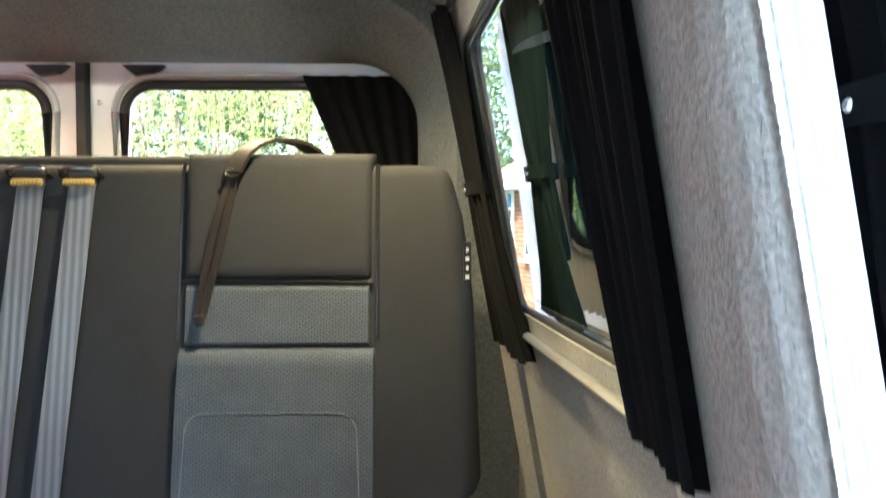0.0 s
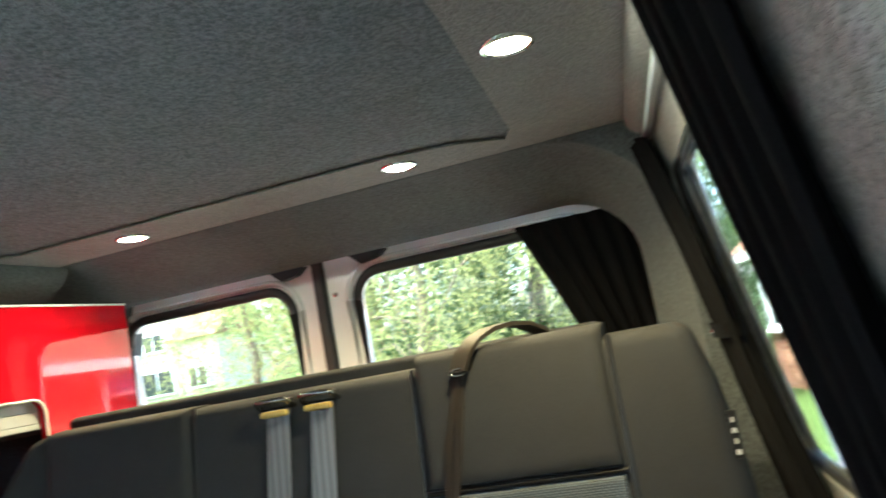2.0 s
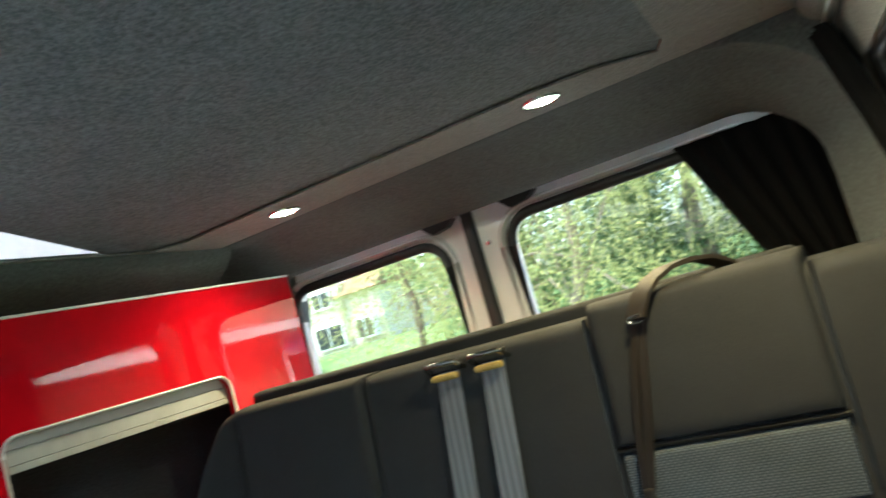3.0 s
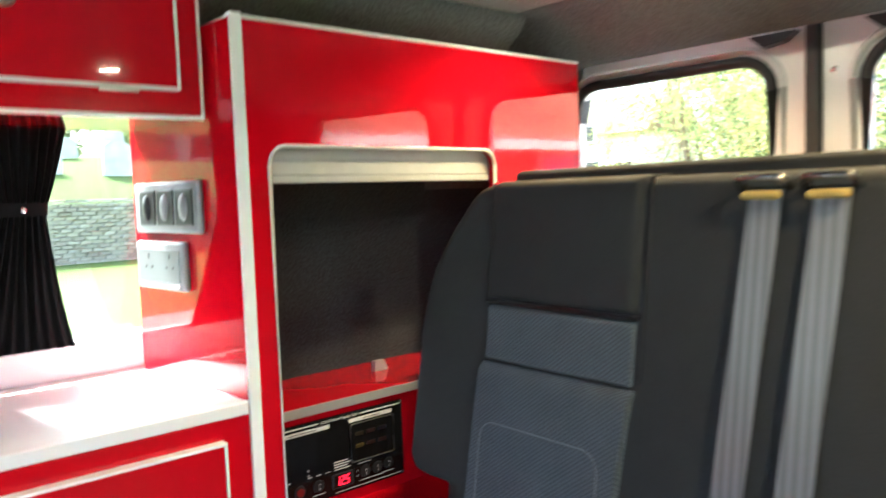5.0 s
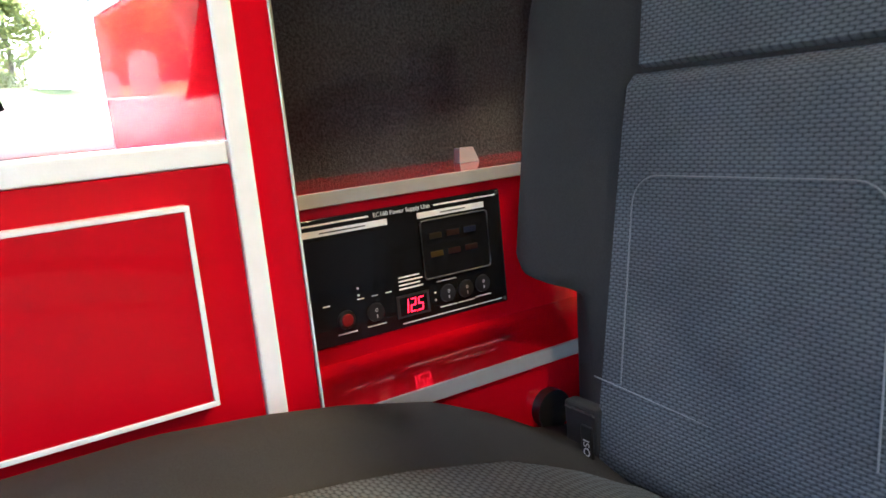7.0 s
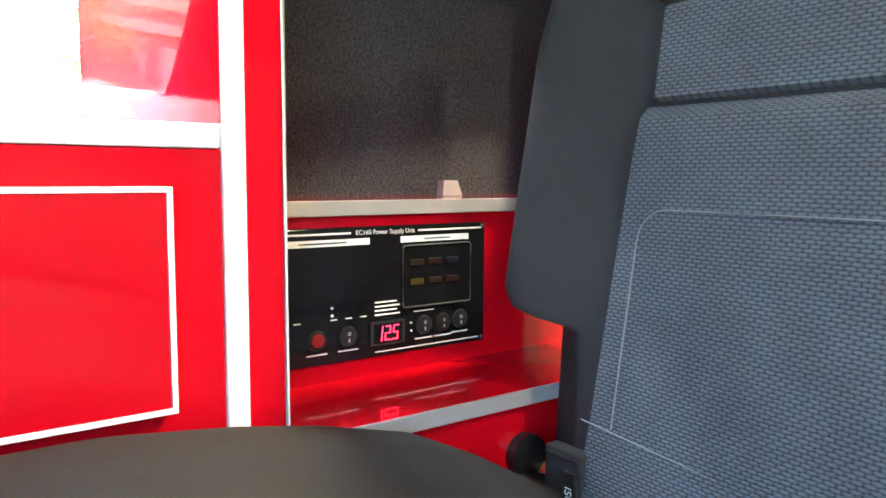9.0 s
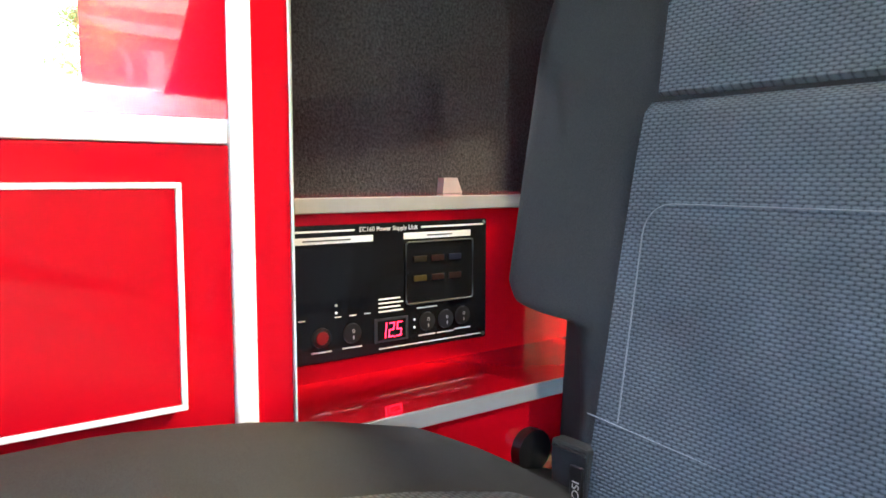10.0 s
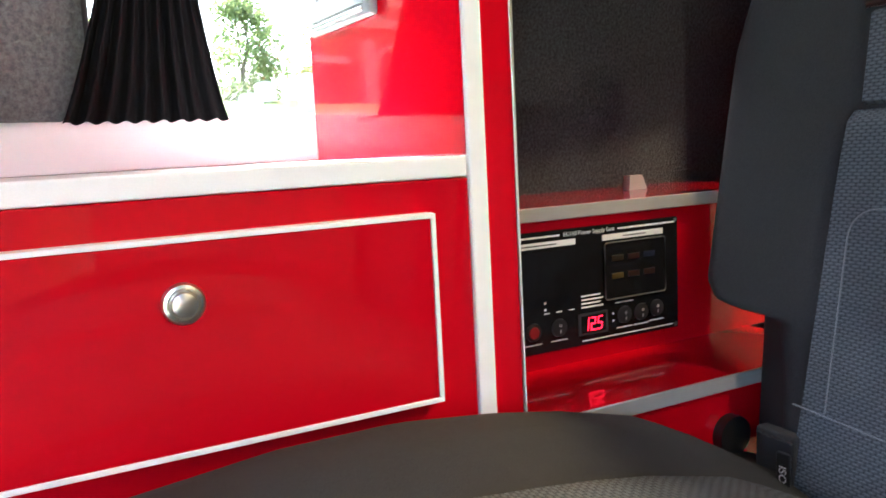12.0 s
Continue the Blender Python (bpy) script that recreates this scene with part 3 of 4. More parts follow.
part("shelf_edging", box(-0.655, -0.651, 0.710, 1.55, 0.668, 0.6842, 0.001), EDGE_GREY, ward, "grey shelf edging")
part("board", box(-0.672, -0.660, 0.710, 1.55, 0.49, 0.668), RED, ward)
part("base_shelf", box(-0.672, -0.5165, 0.745, 1.19, 0.472, 0.490), RED, ward)
part("base_edging", box(-0.5165, -0.5125, 0.745, 1.19, 0.475, 0.4915, 0.001), EDGE_GREY, ward, "grey shelf edging")
part("base_front", box(-0.535, -0.524, 0.745, 1.19, 0.0, 0.4715), RED, ward)
bm = sheet([(1.080, 0.6836), (1.114, 0.6836), (1.105, 0.7045), (1.082, 0.7045)], [], lambda u, v: (-0.79, u, v), (0.014, 0, 0))
tagged(part("cable_block", bm, BLOCK), "small pale plastic block on the red shelf", "block")

over = thing("overhead_cabinet", "red gloss overhead cabinet with white edging", "cabinet")
part("body", box(-0.87, -0.602, -0.3, 0.668, 1.169, 1.415, 0.001), RED, over)
door = part("door", box(-0.602, -0.588, 0.2, 0.630, 1.207, 1.354, 0.001), RED, over)
bars(-0.602, -0.5865, 0.1955, 0.6345, 1.2025, 1.3585, 0.0045, EDGE, door)
knob(pose(-0.5875, 0.418, 1.308, 0, 90, 0), door)
part("catch", box(-0.5865, -0.582, 0.522, 0.574, 1.196, 1.2025, 0.001), ALU, door, "silver catch plate")
part("lower_edging", box(-0.604, -0.598, -0.3, 0.672, 1.163, 1.169, 0.001), EDGE, over)
part("end_edging", box(-0.604, -0.598, 0.668, 0.672, 1.169, 1.415, 0.001), EDGE, over)


def writing(text, size, m, mat, parent, name="writing", depth=0.0002):
    """Raised lettering in the built-in font, centred on the matrix m."""
    c = bpy.data.curves.new(name, "FONT")
    c.body, c.size, c.align_x, c.align_y, c.extrude = text, size, "CENTER", "CENTER", depth
    tmp = bpy.data.objects.new(name, c)
    me = bpy.data.meshes.new_from_object(tmp)
    bpy.data.objects.remove(tmp)
    me.transform(m)
    me.materials.clear()
    me.materials.append(mat)
    ob = new(name, me)
    ob.parent = parent
    return ob


# power supply: face in the plane x = PX; a runs along it, b up it
PX, PY, PZ = -0.653, 0.771, 0.511
psu = thing("power_supply_unit", "black power supply panel with red digital display", "electrical panel")
part("panel", box(PX - 0.007, PX, PY, PY + 0.282, PZ, PZ + 0.145, 0.002), PANEL_BLACK, psu)


def on_psu(a, b, out=0.0):
    return Matrix(((0, 0, 1, PX + out), (1, 0, 0, PY + a), (0, 1, 0, PZ + b), (0, 0, 0, 1)))


def psu_bar(a0, a1, b0, b1, mat=PRINT, h=0.0005, name="printed_bar", parent=psu):
    return part(name, box(PX, PX + h, PY + a0, PY + a1, PZ + b0, PZ + b1), mat, parent)


writing("EC160 Power Supply Unit", 0.0072, on_psu(0.141, 0.1385, 0.0002), PRINT, psu)
psu_bar(0.004, 0.097, 0.1375, 0.1395)
psu_bar(0.184, 0.275, 0.1375, 0.1395)
for a0, a1 in ((0.004, 0.120), (0.160, 0.256)):
    bar = psu_bar(a0, a1, 0.1255, 0.1325)
    psu_bar(a0 + 0.032, a1 - 0.028, 0.1282, 0.1296, BLACK, 0.0009, "printed_word", bar)
win = psu_bar(0.162, 0.258, 0.052, 0.122, PANEL_BLACK, 0.002, "fuse_cover")
part("cover_rim", tube([(PX + 0.002, PY + u, PZ + v) for u, v in rounded(0.162, 0.052, 0.258, 0.122, 0.004)], 0.001, 6, True), FUSE_RIM, win, "", 60)
for r, (b, cols) in enumerate(((0.099, (FUSE_B, FUSE_R, FUSE_BL)), (0.077, (FUSE_Y, FUSE_R, FUSE_R)))):
    for k, mt in enumerate(cols):
        part("fuse", box(PX + 0.002, PX + 0.0035, PY + 0.172 + 0.025 * k, PY + 0.190 + 0.025 * k, PZ + b, PZ + b + 0.007, 0.0008), mt, win, "small coloured blade fuse")
brk = psu_bar(0.006, 0.118, 0.066, 0.122, PANEL_BLACK, 0.004, "breaker_cover")
for a, b in ((0.074, 0.060), (0.074, 0.052)):
    part("indicator", turned([(0.0, 0.0014), (0.0013, 0.001), (0.0016, 0.0)], on_psu(a, b), 12), PRINT, psu)
disp = psu_bar(0.121, 0.165, 0.013, 0.0395, DISPLAY_RIM, 0.0015, "display")
part("display_window", box(PX + 0.0015, PX + 0.002, PY + 0.1245, PY + 0.1615, PZ + 0.0155, PZ + 0.037), PANEL_BLACK, disp)
SEG = {"1": "bc", "2": "abged", "5": "afgcd"}
for k, ch in enumerate("125"):
    a, b, w, h = 0.1275 + 0.0102 * k, 0.0180, 0.0072, 0.0165
    s = 0.0015
    spots = {"a": (a, a + w, b + h - s, b + h), "g": (a, a + w, b + h / 2 - s / 2, b + h / 2 + s / 2), "d": (a, a + w, b, b + s), "f": (a, a + s, b + h / 2, b + h), "e": (a, a + s, b, b + h / 2), "b": (a + w - s, a + w, b + h / 2, b + h), "c": (a + w - s, a + w, b, b + h / 2)}
    bm = bmesh.new()
    for q in SEG[ch]:
        a0, a1, b0, b1 = spots[q]
        vs = [bm.verts.new((PX + 0.0023, PY + u + 0.10 * (v - b), PZ + v)) for u, v in ((a0, b0), (a1, b0), (a1, b1), (a0, b1))]
        bm.faces.new(vs)
    part("digit", bm, DIGITS, disp, "glowing red digit")
part("point", box(PX + 0.0022, PX + 0.0025, PY + 0.1456, PY + 0.1470, PZ + 0.0172, PZ + 0.0186), DIGITS, disp)
for k in range(4):
    psu_bar(0.1265, 0.159 - 0.004 * (k % 2), 0.0462 + 0.0046 * k, 0.0480 + 0.0046 * k, PRINT, 0.0004, "printed_line")
for a, b, red in ((0.056, 0.0275, True), (0.093, 0.028, False), (0.192, 0.0295, False), (0.219, 0.0295, False), (0.244, 0.031, False)):
    rk = part("rocker_switch", turned([(0.0, 0.0035), (0.006, 0.0033), (0.0085, 0.0025), (0.0105, 0.0022), (0.011, 0.0)], on_psu(a, b), 24), BLACK, psu, "round black rocker switch", 35)
    if red:
        part("rocker", turned([(0.0, 0.0045), (0.0065, 0.004), (0.0075, 0.0025)], on_psu(a, b), 24), RED_LENS, rk, "dull red rocker", 40)
    else:
        part("mark", box(PX + 0.0034, PX + 0.0038, PY + a - 0.0006, PY + a + 0.0006, PZ + b - 0.006, PZ + b - 0.002), PRINT, rk)
        part("mark", tube([(PX + 0.0036, PY + a + 0.0016 * math.cos(q), PZ + b + 0.003 + 0.0016 * math.sin(q)) for q in np.linspace(0, 5.6, 8)], 0.0004, 5, True), PRINT, rk)
    psu_bar(a - 0.012, a + 0.012, b - 0.0160, b - 0.0146, PRINT, 0.0004, "printed_line")
for a in (0.030, 0.072, 0.090, 0.108):
    psu_bar(a, a + 0.008, 0.0468, 0.0480, PRINT, 0.0004, "printed_line")
for b in (0.0245, 0.0335):
    part("indicator", turned([(0.0, 0.0012), (0.0010, 0.001), (0.0013, 0.0)], on_psu(0.1745, b), 12), PRINT, psu)
psu_bar(0.178, 0.206, 0.0455, 0.0467, PRINT, 0.0004, "printed_line")
psu_bar(0.127, 0.272, 0.0052, 0.0064, PRINT, 0.0004, "printed_line")
for a, b in ((0.277, 0.141), (0.277, 0.005), (0.004, 0.141), (0.004, 0.005)):
    part("screw", turned([(0.0, 0.0012), (0.002, 0.001), (0.0026, 0.0)], on_psu(a, b), 14), FUSE_RIM, psu, "small panel screw")

# switch panel and mains socket on the wardrobe side, facing the kitchen
YS = 0.666
for name, x0, x1, z0, z1, label, cat in (("switch_panel", -0.852, -0.634, 0.995, 1.078, "silver-grey switch panel with black rockers", "switch"), ("mains_socket", -0.857, -0.690, 0.901, 0.981, "silver-grey double mains socket", "socket")):
    sw = thing(name, label, cat)
    part("plate", box(x0, x1, YS - 0.012, YS, z0, z1, 0.005, 3), SILVER_PLASTIC, sw, "", 40)
    if cat == "switch":
        for k in range(3):
            a = x0 + 0.022 + 0.063 * k
            rk = part("rocker_frame", box(a, a + 0.056, YS - 0.014, YS - 0.011, z0 + 0.013, z1 - 0.013, 0.002), DARK_PLASTIC, sw, "dark grey rocker frame")
            part("rocker", turned([(0.0, 0.006), (0.016, 0.004), (0.02, 0.0)], pose(a + 0.028, YS - 0.013, (z0 + z1) / 2, 90) @ Matrix.Diagonal((0.7, 1.15, 1, 1))), SILVER_PLASTIC if k else BLACK, rk, "", 50)
    else:
        part("face", box(x0 + 0.012, x1 - 0.012, YS - 0.0135, YS - 0.011, z0 + 0.014, z1 - 0.012, 0.001), SOCKET_FACE, sw)
        for k in range(2):
            for dx, dz, w, h in ((0.0, 0.014, 0.003, 0.008), (-0.011, -0.004, 0.0065, 0.003), (0.011, -0.004, 0.0065, 0.003)):
                cx, cz = x0 + 0.05 + 0.074 * k + dx, (z0 + z1) / 2 + 0.002 + dz
                part("pin_hole", box(cx - w / 2, cx + w / 2, YS - 0.0142, YS - 0.0132, cz - h / 2, cz + h / 2), BLACK, sw)
        part("lower_strip", box(x0 + 0.014, x1 - 0.014, YS - 0.0142, YS - 0.012, z0 + 0.006, z0 + 0.011, 0.001), CHROME, sw, "bright lower strip")
    sw.matrix_world = Matrix.Translation((*SIDE_A, 0)) @ Matrix.Rotation(math.atan2(SIDE_B[1] - SIDE_A[1], SIDE_B[0] - SIDE_A[0]), 4, "Z") @ Matrix.Translation((-SIDE_A[0], -YS, 0))


# ---- bench ----
def back_y(z):
    return 1.00 + 0.14 * (z - 0.55)


EDGE_Z = (0.37, 0.50, 0.562, 0.568, 0.574, 0.582, 0.60, 0.84, 0.91, 0.98, 1.03, 1.048, 1.057)
EDGE_L = (-0.452, -0.458, -0.461, -0.470, -0.506, -0.532, -0.548, -0.536, -0.517, -0.483, -0.454, -0.438, -0.42)
EDGE_R = (0.66, 0.675, 0.688, 0.690, 0.700, 0.708, 0.715, 0.706, 0.700, 0.690, 0.676, 0.668, 0.652)
BACK_Z = np.concatenate([np.linspace(0.37, 0.555, 9), np.linspace(0.561, 0.605, 12), np.linspace(0.62, 0.98, 22), 0.98 + 0.077 * np.sin(np.linspace(0.1, 1, 16) * math.pi / 2)])


def back_pt(u, v):
    z = np.interp(v * (len(BACK_Z) - 1), range(len(BACK_Z)), BACK_Z)
    xl, xr = np.interp(z, EDGE_Z, EDGE_L), np.interp(z, EDGE_Z, EDGE_R)
    x = xl + (xr - xl) * ease(u)
    d = min(x - xl, xr - x)
    bolster = (0.034 * math.exp(-((x + 0.512) / 0.07) ** 2) + 0.012 * math.exp(-((x - 0.68) / 0.06) ** 2)) * min(1, max(0, (z - 0.48) / 0.1))
    roll = 0.03 * (1 - dome(d, 0.03)) + 0.022 * (1 - dome(1.057 - z, 0.02))
    return (x, back_y(z) - bolster + roll, z)


bench = thing("bench_seat", "charcoal cloth bench with high backrest and woven inserts", "seat")
part("backrest", grid_mesh(80, len(BACK_Z), back_pt, (0, 0.085, 0)), SEAT, bench, "plain charcoal cloth backrest", 50)


def pad(x0, x1, z0, z1, proud, roll, flare=(0.0, 0.0), thick=0.03, n=22, m=18):
    """A padded panel on the backrest. flare: how far each side runs outwards towards its foot."""
    def pt(u, v):
        z = z0 + (z1 - z0) * ease(v)
        a, b = x0 - flare[0] * (1 - v), x1 + flare[1] * (1 - v)
        x = a + (b - a) * ease(u)
        h = dome(min(x - a, b - x, z - z0, z1 - z), roll)
        return (x, back_y(z) + thick - (thick + proud) * h, z)
    return grid_mesh(n, m, pt, (0, 0.02, 0))


for x0, x1, z, flare, a, b, foot in ((0.279, 0.558, 1.075, (0.010, 0.003), 0.291, 0.536, 0.008), (-0.396, -0.108, 1.060, (0.028, -0.045), -0.385, -0.155, 0.003)):
    d = 1.075 - z
    part("headrest", pad(x0, x1, 0.886 - d, z, 0.013, 0.010), SEAT, bench, "plain charcoal headrest panel", 60)
    part("insert_strip", pad(x0 + 0.001, x1 - 0.001, 0.789 - d, 0.882 - d, 0.007, 0.007), INSERT, bench, "woven blue-grey insert strip", 60)
    part("insert", pad(x0 - 0.006, x1 + 0.006, 0.39, 0.791 - d, 0.011, 0.008, flare), INSERT, bench, "woven blue-grey insert", 60)
    zt = 0.698 - d
    lp = [(a - foot, 0.488)] + [(a + 0.028 - 0.028 * math.cos(radians(q)), zt - 0.028 + 0.028 * math.sin(radians(q))) for q in range(0, 91, 15)]
    lp += [(b - 0.028 + 0.028 * math.sin(radians(q)), zt - 0.028 + 0.028 * math.cos(radians(q))) for q in range(0, 91, 15)] + [(b + foot, 0.488)]
    part("stitching", tube([(u, back_y(v) - 0.0115, v) for u, v in lp], 0.0008, 5), THREAD, bench, "pale raised stitching", 60)
    part("stitching", tube([(u, back_y(0.486) - 0.0115, 0.488 - 0.022 * k / 11) for k, u in enumerate(np.linspace(x0 - 0.006 - 0.75 * flare[0], x1 + 0.006 + 0.75 * flare[1], 12))], 0.0008, 5), THREAD, bench, "pale raised stitching", 60)
    # groove beside the headrest
    part("seam", tube([(x0 - 0.004, back_y(v) + 0.001, v) for v in np.linspace(0.80 - d, 1.057, 10)], 0.0028, 6), BLACK, bench)
    part("seam", tube([(x1 + 0.005, back_y(v) + 0.001, v) for v in np.linspace(0.80 - d, 1.057, 10)], 0.0036, 6), BLACK, bench)
    part("seam", tube([(u, back_y(0.884 - d) - 0.004, 0.884 - d) for u in np.linspace(x0, x1, 8)], 0.0032, 6), BLACK, bench)
# Hidden extra board, added to block rear window light mirrored in the wardrobe.
part("rear_board", box(-0.585, -0.442, 1.16, 1.20, 0.0, 0.94, 0.006, 2), SEAT, bench, "", 50)
part("rear_board", box(-0.44, 0.548, 1.155, 1.205, 0.4, 1.078, 0.012, 3), SEAT, bench, "rear panel of the backrest", 50)


SEAT_Y = (0.18, 0.22, 0.28, 0.37, 0.48, 0.58, 0.67, 0.74, 0.83, 0.90, 0.96, 1.02)
SEAT_Z = (0.43, 0.475, 0.508, 0.527, 0.538, 0.538, 0.527, 0.514, 0.490, 0.455, 0.418, 0.40)


def seat_pt(u, v):
    x, y = -0.535 + 1.22 * ease(u), 0.18 + 0.84 * v
    d = min(x + 0.535, 0.685 - x)
    top = np.interp(y, SEAT_Y, SEAT_Z)
    dip = 0.022 * min(1, max(0, d - 0.10) / 0.07)
    return (x, y, 0.385 + (top - 0.385) * dome(d, 0.06) - dip)


part("seat_cushion", grid_mesh(70, 40, seat_pt, (0, 0, -0.06)), SEAT, bench, "plain charcoal cloth seat cushion", 60)
for x0, x1 in ((-0.37, 0.05), (0.11, 0.53)):
    def cush(u, v, a=x0, b=x1):
        x, y = a + (b - a) * ease(u), 0.24 + 0.74 * ease(v)
        h = dome(min(x - a, b - x, y - 0.24, 0.98 - y), 0.02)
        return (x, y, np.interp(y, SEAT_Y, SEAT_Z) - 0.030 + 0.016 * h)
    part("seat_insert", grid_mesh(20, 24, cush), INSERT, bench, "woven blue-grey seat insert", 60)
part("base", box(-0.44, 0.62, 0.3, 1.1, 0.0, 0.33, 0.01), BLACK, bench)
part("hinge_knob", turned([(0.0, 0.028), (0.016, 0.027), (0.021, 0.022), (0.023, 0.01), (0.027, 0.006), (0.027, -0.01), (0.0, -0.01)], pose(-0.520, 1.0, 0.420, 0, -90, 0) @ Matrix.Scale(0.85, 4)), BLACK, bench, "round black recliner knob", 40)
part("side_gusset", grid_mesh(8, 12, lambda u, v: (-0.516 + 0.06 * u + 0.010 * v, 1.04 - 0.035 * u, 0.40 + 0.175 * v), (0, 0.06, 0)), SEAT, bench, "recessed cloth gusset under the bolster", 60)
part("flap", box(-0.458, -0.412, 0.968, 0.985, 0.375, 0.458, 0.003), SEAT, bench, "small stitched cloth flap")
part("flap_seam", tube([(x, 0.9675, 0.452 + 0.001 * math.sin(x * 900)) for x in np.linspace(-0.456, -0.414, 12)], 0.0011, 5), BLACK, bench)
tab = part("label_tab", box(-0.4235, -0.409, 0.957, 0.961, 0.40, 0.444, 0.0008), BLACK, bench, "small black cloth label")
writing("ISO", 0.012, Matrix(((0, 1, 0, -0.4163), (0, 0, -1, 0.9568), (-1, 0, 0, 0.422), (0, 0, 0, 1))), PRINT, tab)


def ribbon(points, across, width, thick=0.0016):
    """A flat band along points."""
    bm = bmesh.new()
    pts, a = [Vector(p) for p in points], Vector(across).normalized()
    rows = []
    for i, p in enumerate(pts):
        d = (pts[min(i + 1, len(pts) - 1)] - pts[max(i - 1, 0)]).normalized()
        n = d.cross(a).normalized() * thick / 2
        rows.append([bm.verts.new(p + a * s * width / 2 + n * q) for s, q in ((-1, -1), (1, -1), (1, 1), (-1, 1))])
    for r, q in zip(rows, rows[1:]):
        for k in range(4):
            bm.faces.new((r[k], r[(k + 1) % 4], q[(k + 1) % 4], q[k]))
    bm.faces.new(rows[0])
    bm.faces.new(rows[-1])
    return bm


for x in (0.053, 0.128):
    belt = thing("seat_belt", "grey ribbed seat belt hanging from a chrome guide", "seat belt", "bench seat belts")
    zs = np.linspace(1.022, 0.41, 24)
    pts = [(x - 0.07 * (1.022 - z) ** 1.1, back_y(z) - 0.006 - 0.004 * math.sin((1.02 - z) * 5), z) for z in zs]
    part("webbing", ribbon([(x, 1.068, 1.034)] + pts, (1, 0, 0), 0.039), WEBBING, belt)
    bm = tube([(x - 0.027, 1.072, 1.036), (x - 0.027, 1.056, 1.040), (x - 0.026, 1.047, 1.047), (x - 0.022, 1.044, 1.0495), (x + 0.022, 1.044, 1.0495), (x + 0.026, 1.047, 1.047), (x + 0.027, 1.056, 1.040), (x + 0.027, 1.072, 1.036)], 0.0038, 8)
    part("guide", bm, DARK_CHROME, belt, "chrome wire belt guide", 60)
    bm = box(x - 0.023, x + 0.023, 1.046, 1.056, 1.024, 1.034, 0.004)
    part("slot", box(x - 0.023, x + 0.023, 1.060, 1.074, 1.0365, 1.0495, 0.002), BLACK, belt, "black slot behind the guide")
    hook = part("belt_loop", bm, YELLOW, belt, "gold stitched belt loop")
    for k in range(8):
        part("stitch", box(x - 0.021 + 0.0056 * k, x - 0.0195 + 0.0056 * k, 1.0452, 1.0465, 1.0265, 1.0315), THREAD_GOLD, hook)

strap = thing("pull_strap", "dark brown webbing strap looped over the backrest", "strap")
up = [(0.466, 1.160, 1.062), (0.458, 1.150, 1.080), (0.440, 1.130, 1.093), (0.418, 1.106, 1.097), (0.397, 1.082, 1.094), (0.379, 1.062, 1.084), (0.366, 1.051, 1.070), (0.359, 1.047, 1.056), (0.354, 1.044, 1.043)]
part("upper_band", ribbon(up, (0.9, -0.4, 0), 0.030, 0.006), STRAP, strap, "", 60)
for o in (-0.009, 0.005):
    lower = [(0.354 + o * (0.4 + 0.6 * math.sin(math.pi * k / 11)), back_y(z) - 0.017 - 0.004 * math.sin(math.pi * k / 11), z) for k, z in enumerate(np.linspace(1.043, 0.832, 12))]
    lower = [(p[0] - 0.043 * k / 11, p[1], p[2]) for k, p in enumerate(lower)]
    part("lower_band", ribbon(lower, (1, -0.3, 0), 0.011, 0.003), STRAP, strap, "", 60)
part("ring", tube([(0.354 + 0.011 * math.cos(q), 1.041, 1.043 + 0.005 * math.sin(q)) for q in np.linspace(0, 5.9, 14)], 0.0017, 6, True), CHROME, strap, "thin metal ring", 60)
part("end_stop", box(0.303, 0.318, 1.016, 1.024, 0.822, 0.838, 0.003), STRAP, strap)

# printed label on the side of the backrest
lab = thing("belt_label", "small black label with white print on the bench side", "label")
part("tag", box(0.689, 0.700, 1.0185, 1.026, 0.884, 0.942, 0.001), BLACK, lab)
for k in range(4):
    part("printed_bar", box(0.6915 + 0.001 * (k % 2), 0.697 - 0.001 * (k % 2), 1.0178, 1.0186, 0.889 + 0.013 * k, 0.895 + 0.013 * k), PRINT, lab)


# ---- curtains ----
def curtain(place, low, high, height, folds, waist=1.0, tie=0.6, top=1.0, band=True, label="black pleated curtain gathered by a cloth tie", deep=0.009, mat=CURTAIN):
    """Pleated cloth between the lines low and high, which give its two edges at each height; place(s, h, out) lays a point."""
    c = thing("curtain", label, "curtain", "black van curtains")

    def spread(v):
        if waist >= 1:
            return 1.0
        return 1 - (1 - waist) * (v / tie) ** 0.85 if v < tie else waist + (top - waist) * ((v - tie) / (1 - tie)) ** 0.75

    def pt(u, v):
        a, b = low(v), high(v)
        k = spread(v)
        s = (a + b) / 2 + (u - 0.5) * (b - a) * k
        wob = 0.35 * math.sin(6 * v + 9 * u)
        out = 0.012 + deep * (0.6 + 0.4 * k) * math.sin(u * folds * 2 * math.pi + wob) + 0.3 * deep * math.sin(u * folds * 4.7 + 2 + 3 * v)
        return place(s, v * height + (0.0015 * math.sin(u * folds * 2 * math.pi) if v == 0 else 0), out)
    part("cloth", grid_mesh(folds * 12 + 1, 34, pt), mat, c, "", 80)
    if waist < 1 and band:
        a, b = low(tie), high(tie)
        m, w = (a + b) / 2, (b - a) * waist / 2 + 0.004
        loop = [(m + w * math.cos(q), 0.013 + 0.022 * math.sin(q)) for q in np.linspace(0, 2 * math.pi, 25)[:-1]]
        rows = [[place(s, tie * height + dz, o) for s, o in loop] for dz in (-0.011, 0.011)]
        bm = bmesh.new()
        vs = [[bm.verts.new(p) for p in r] for r in rows]
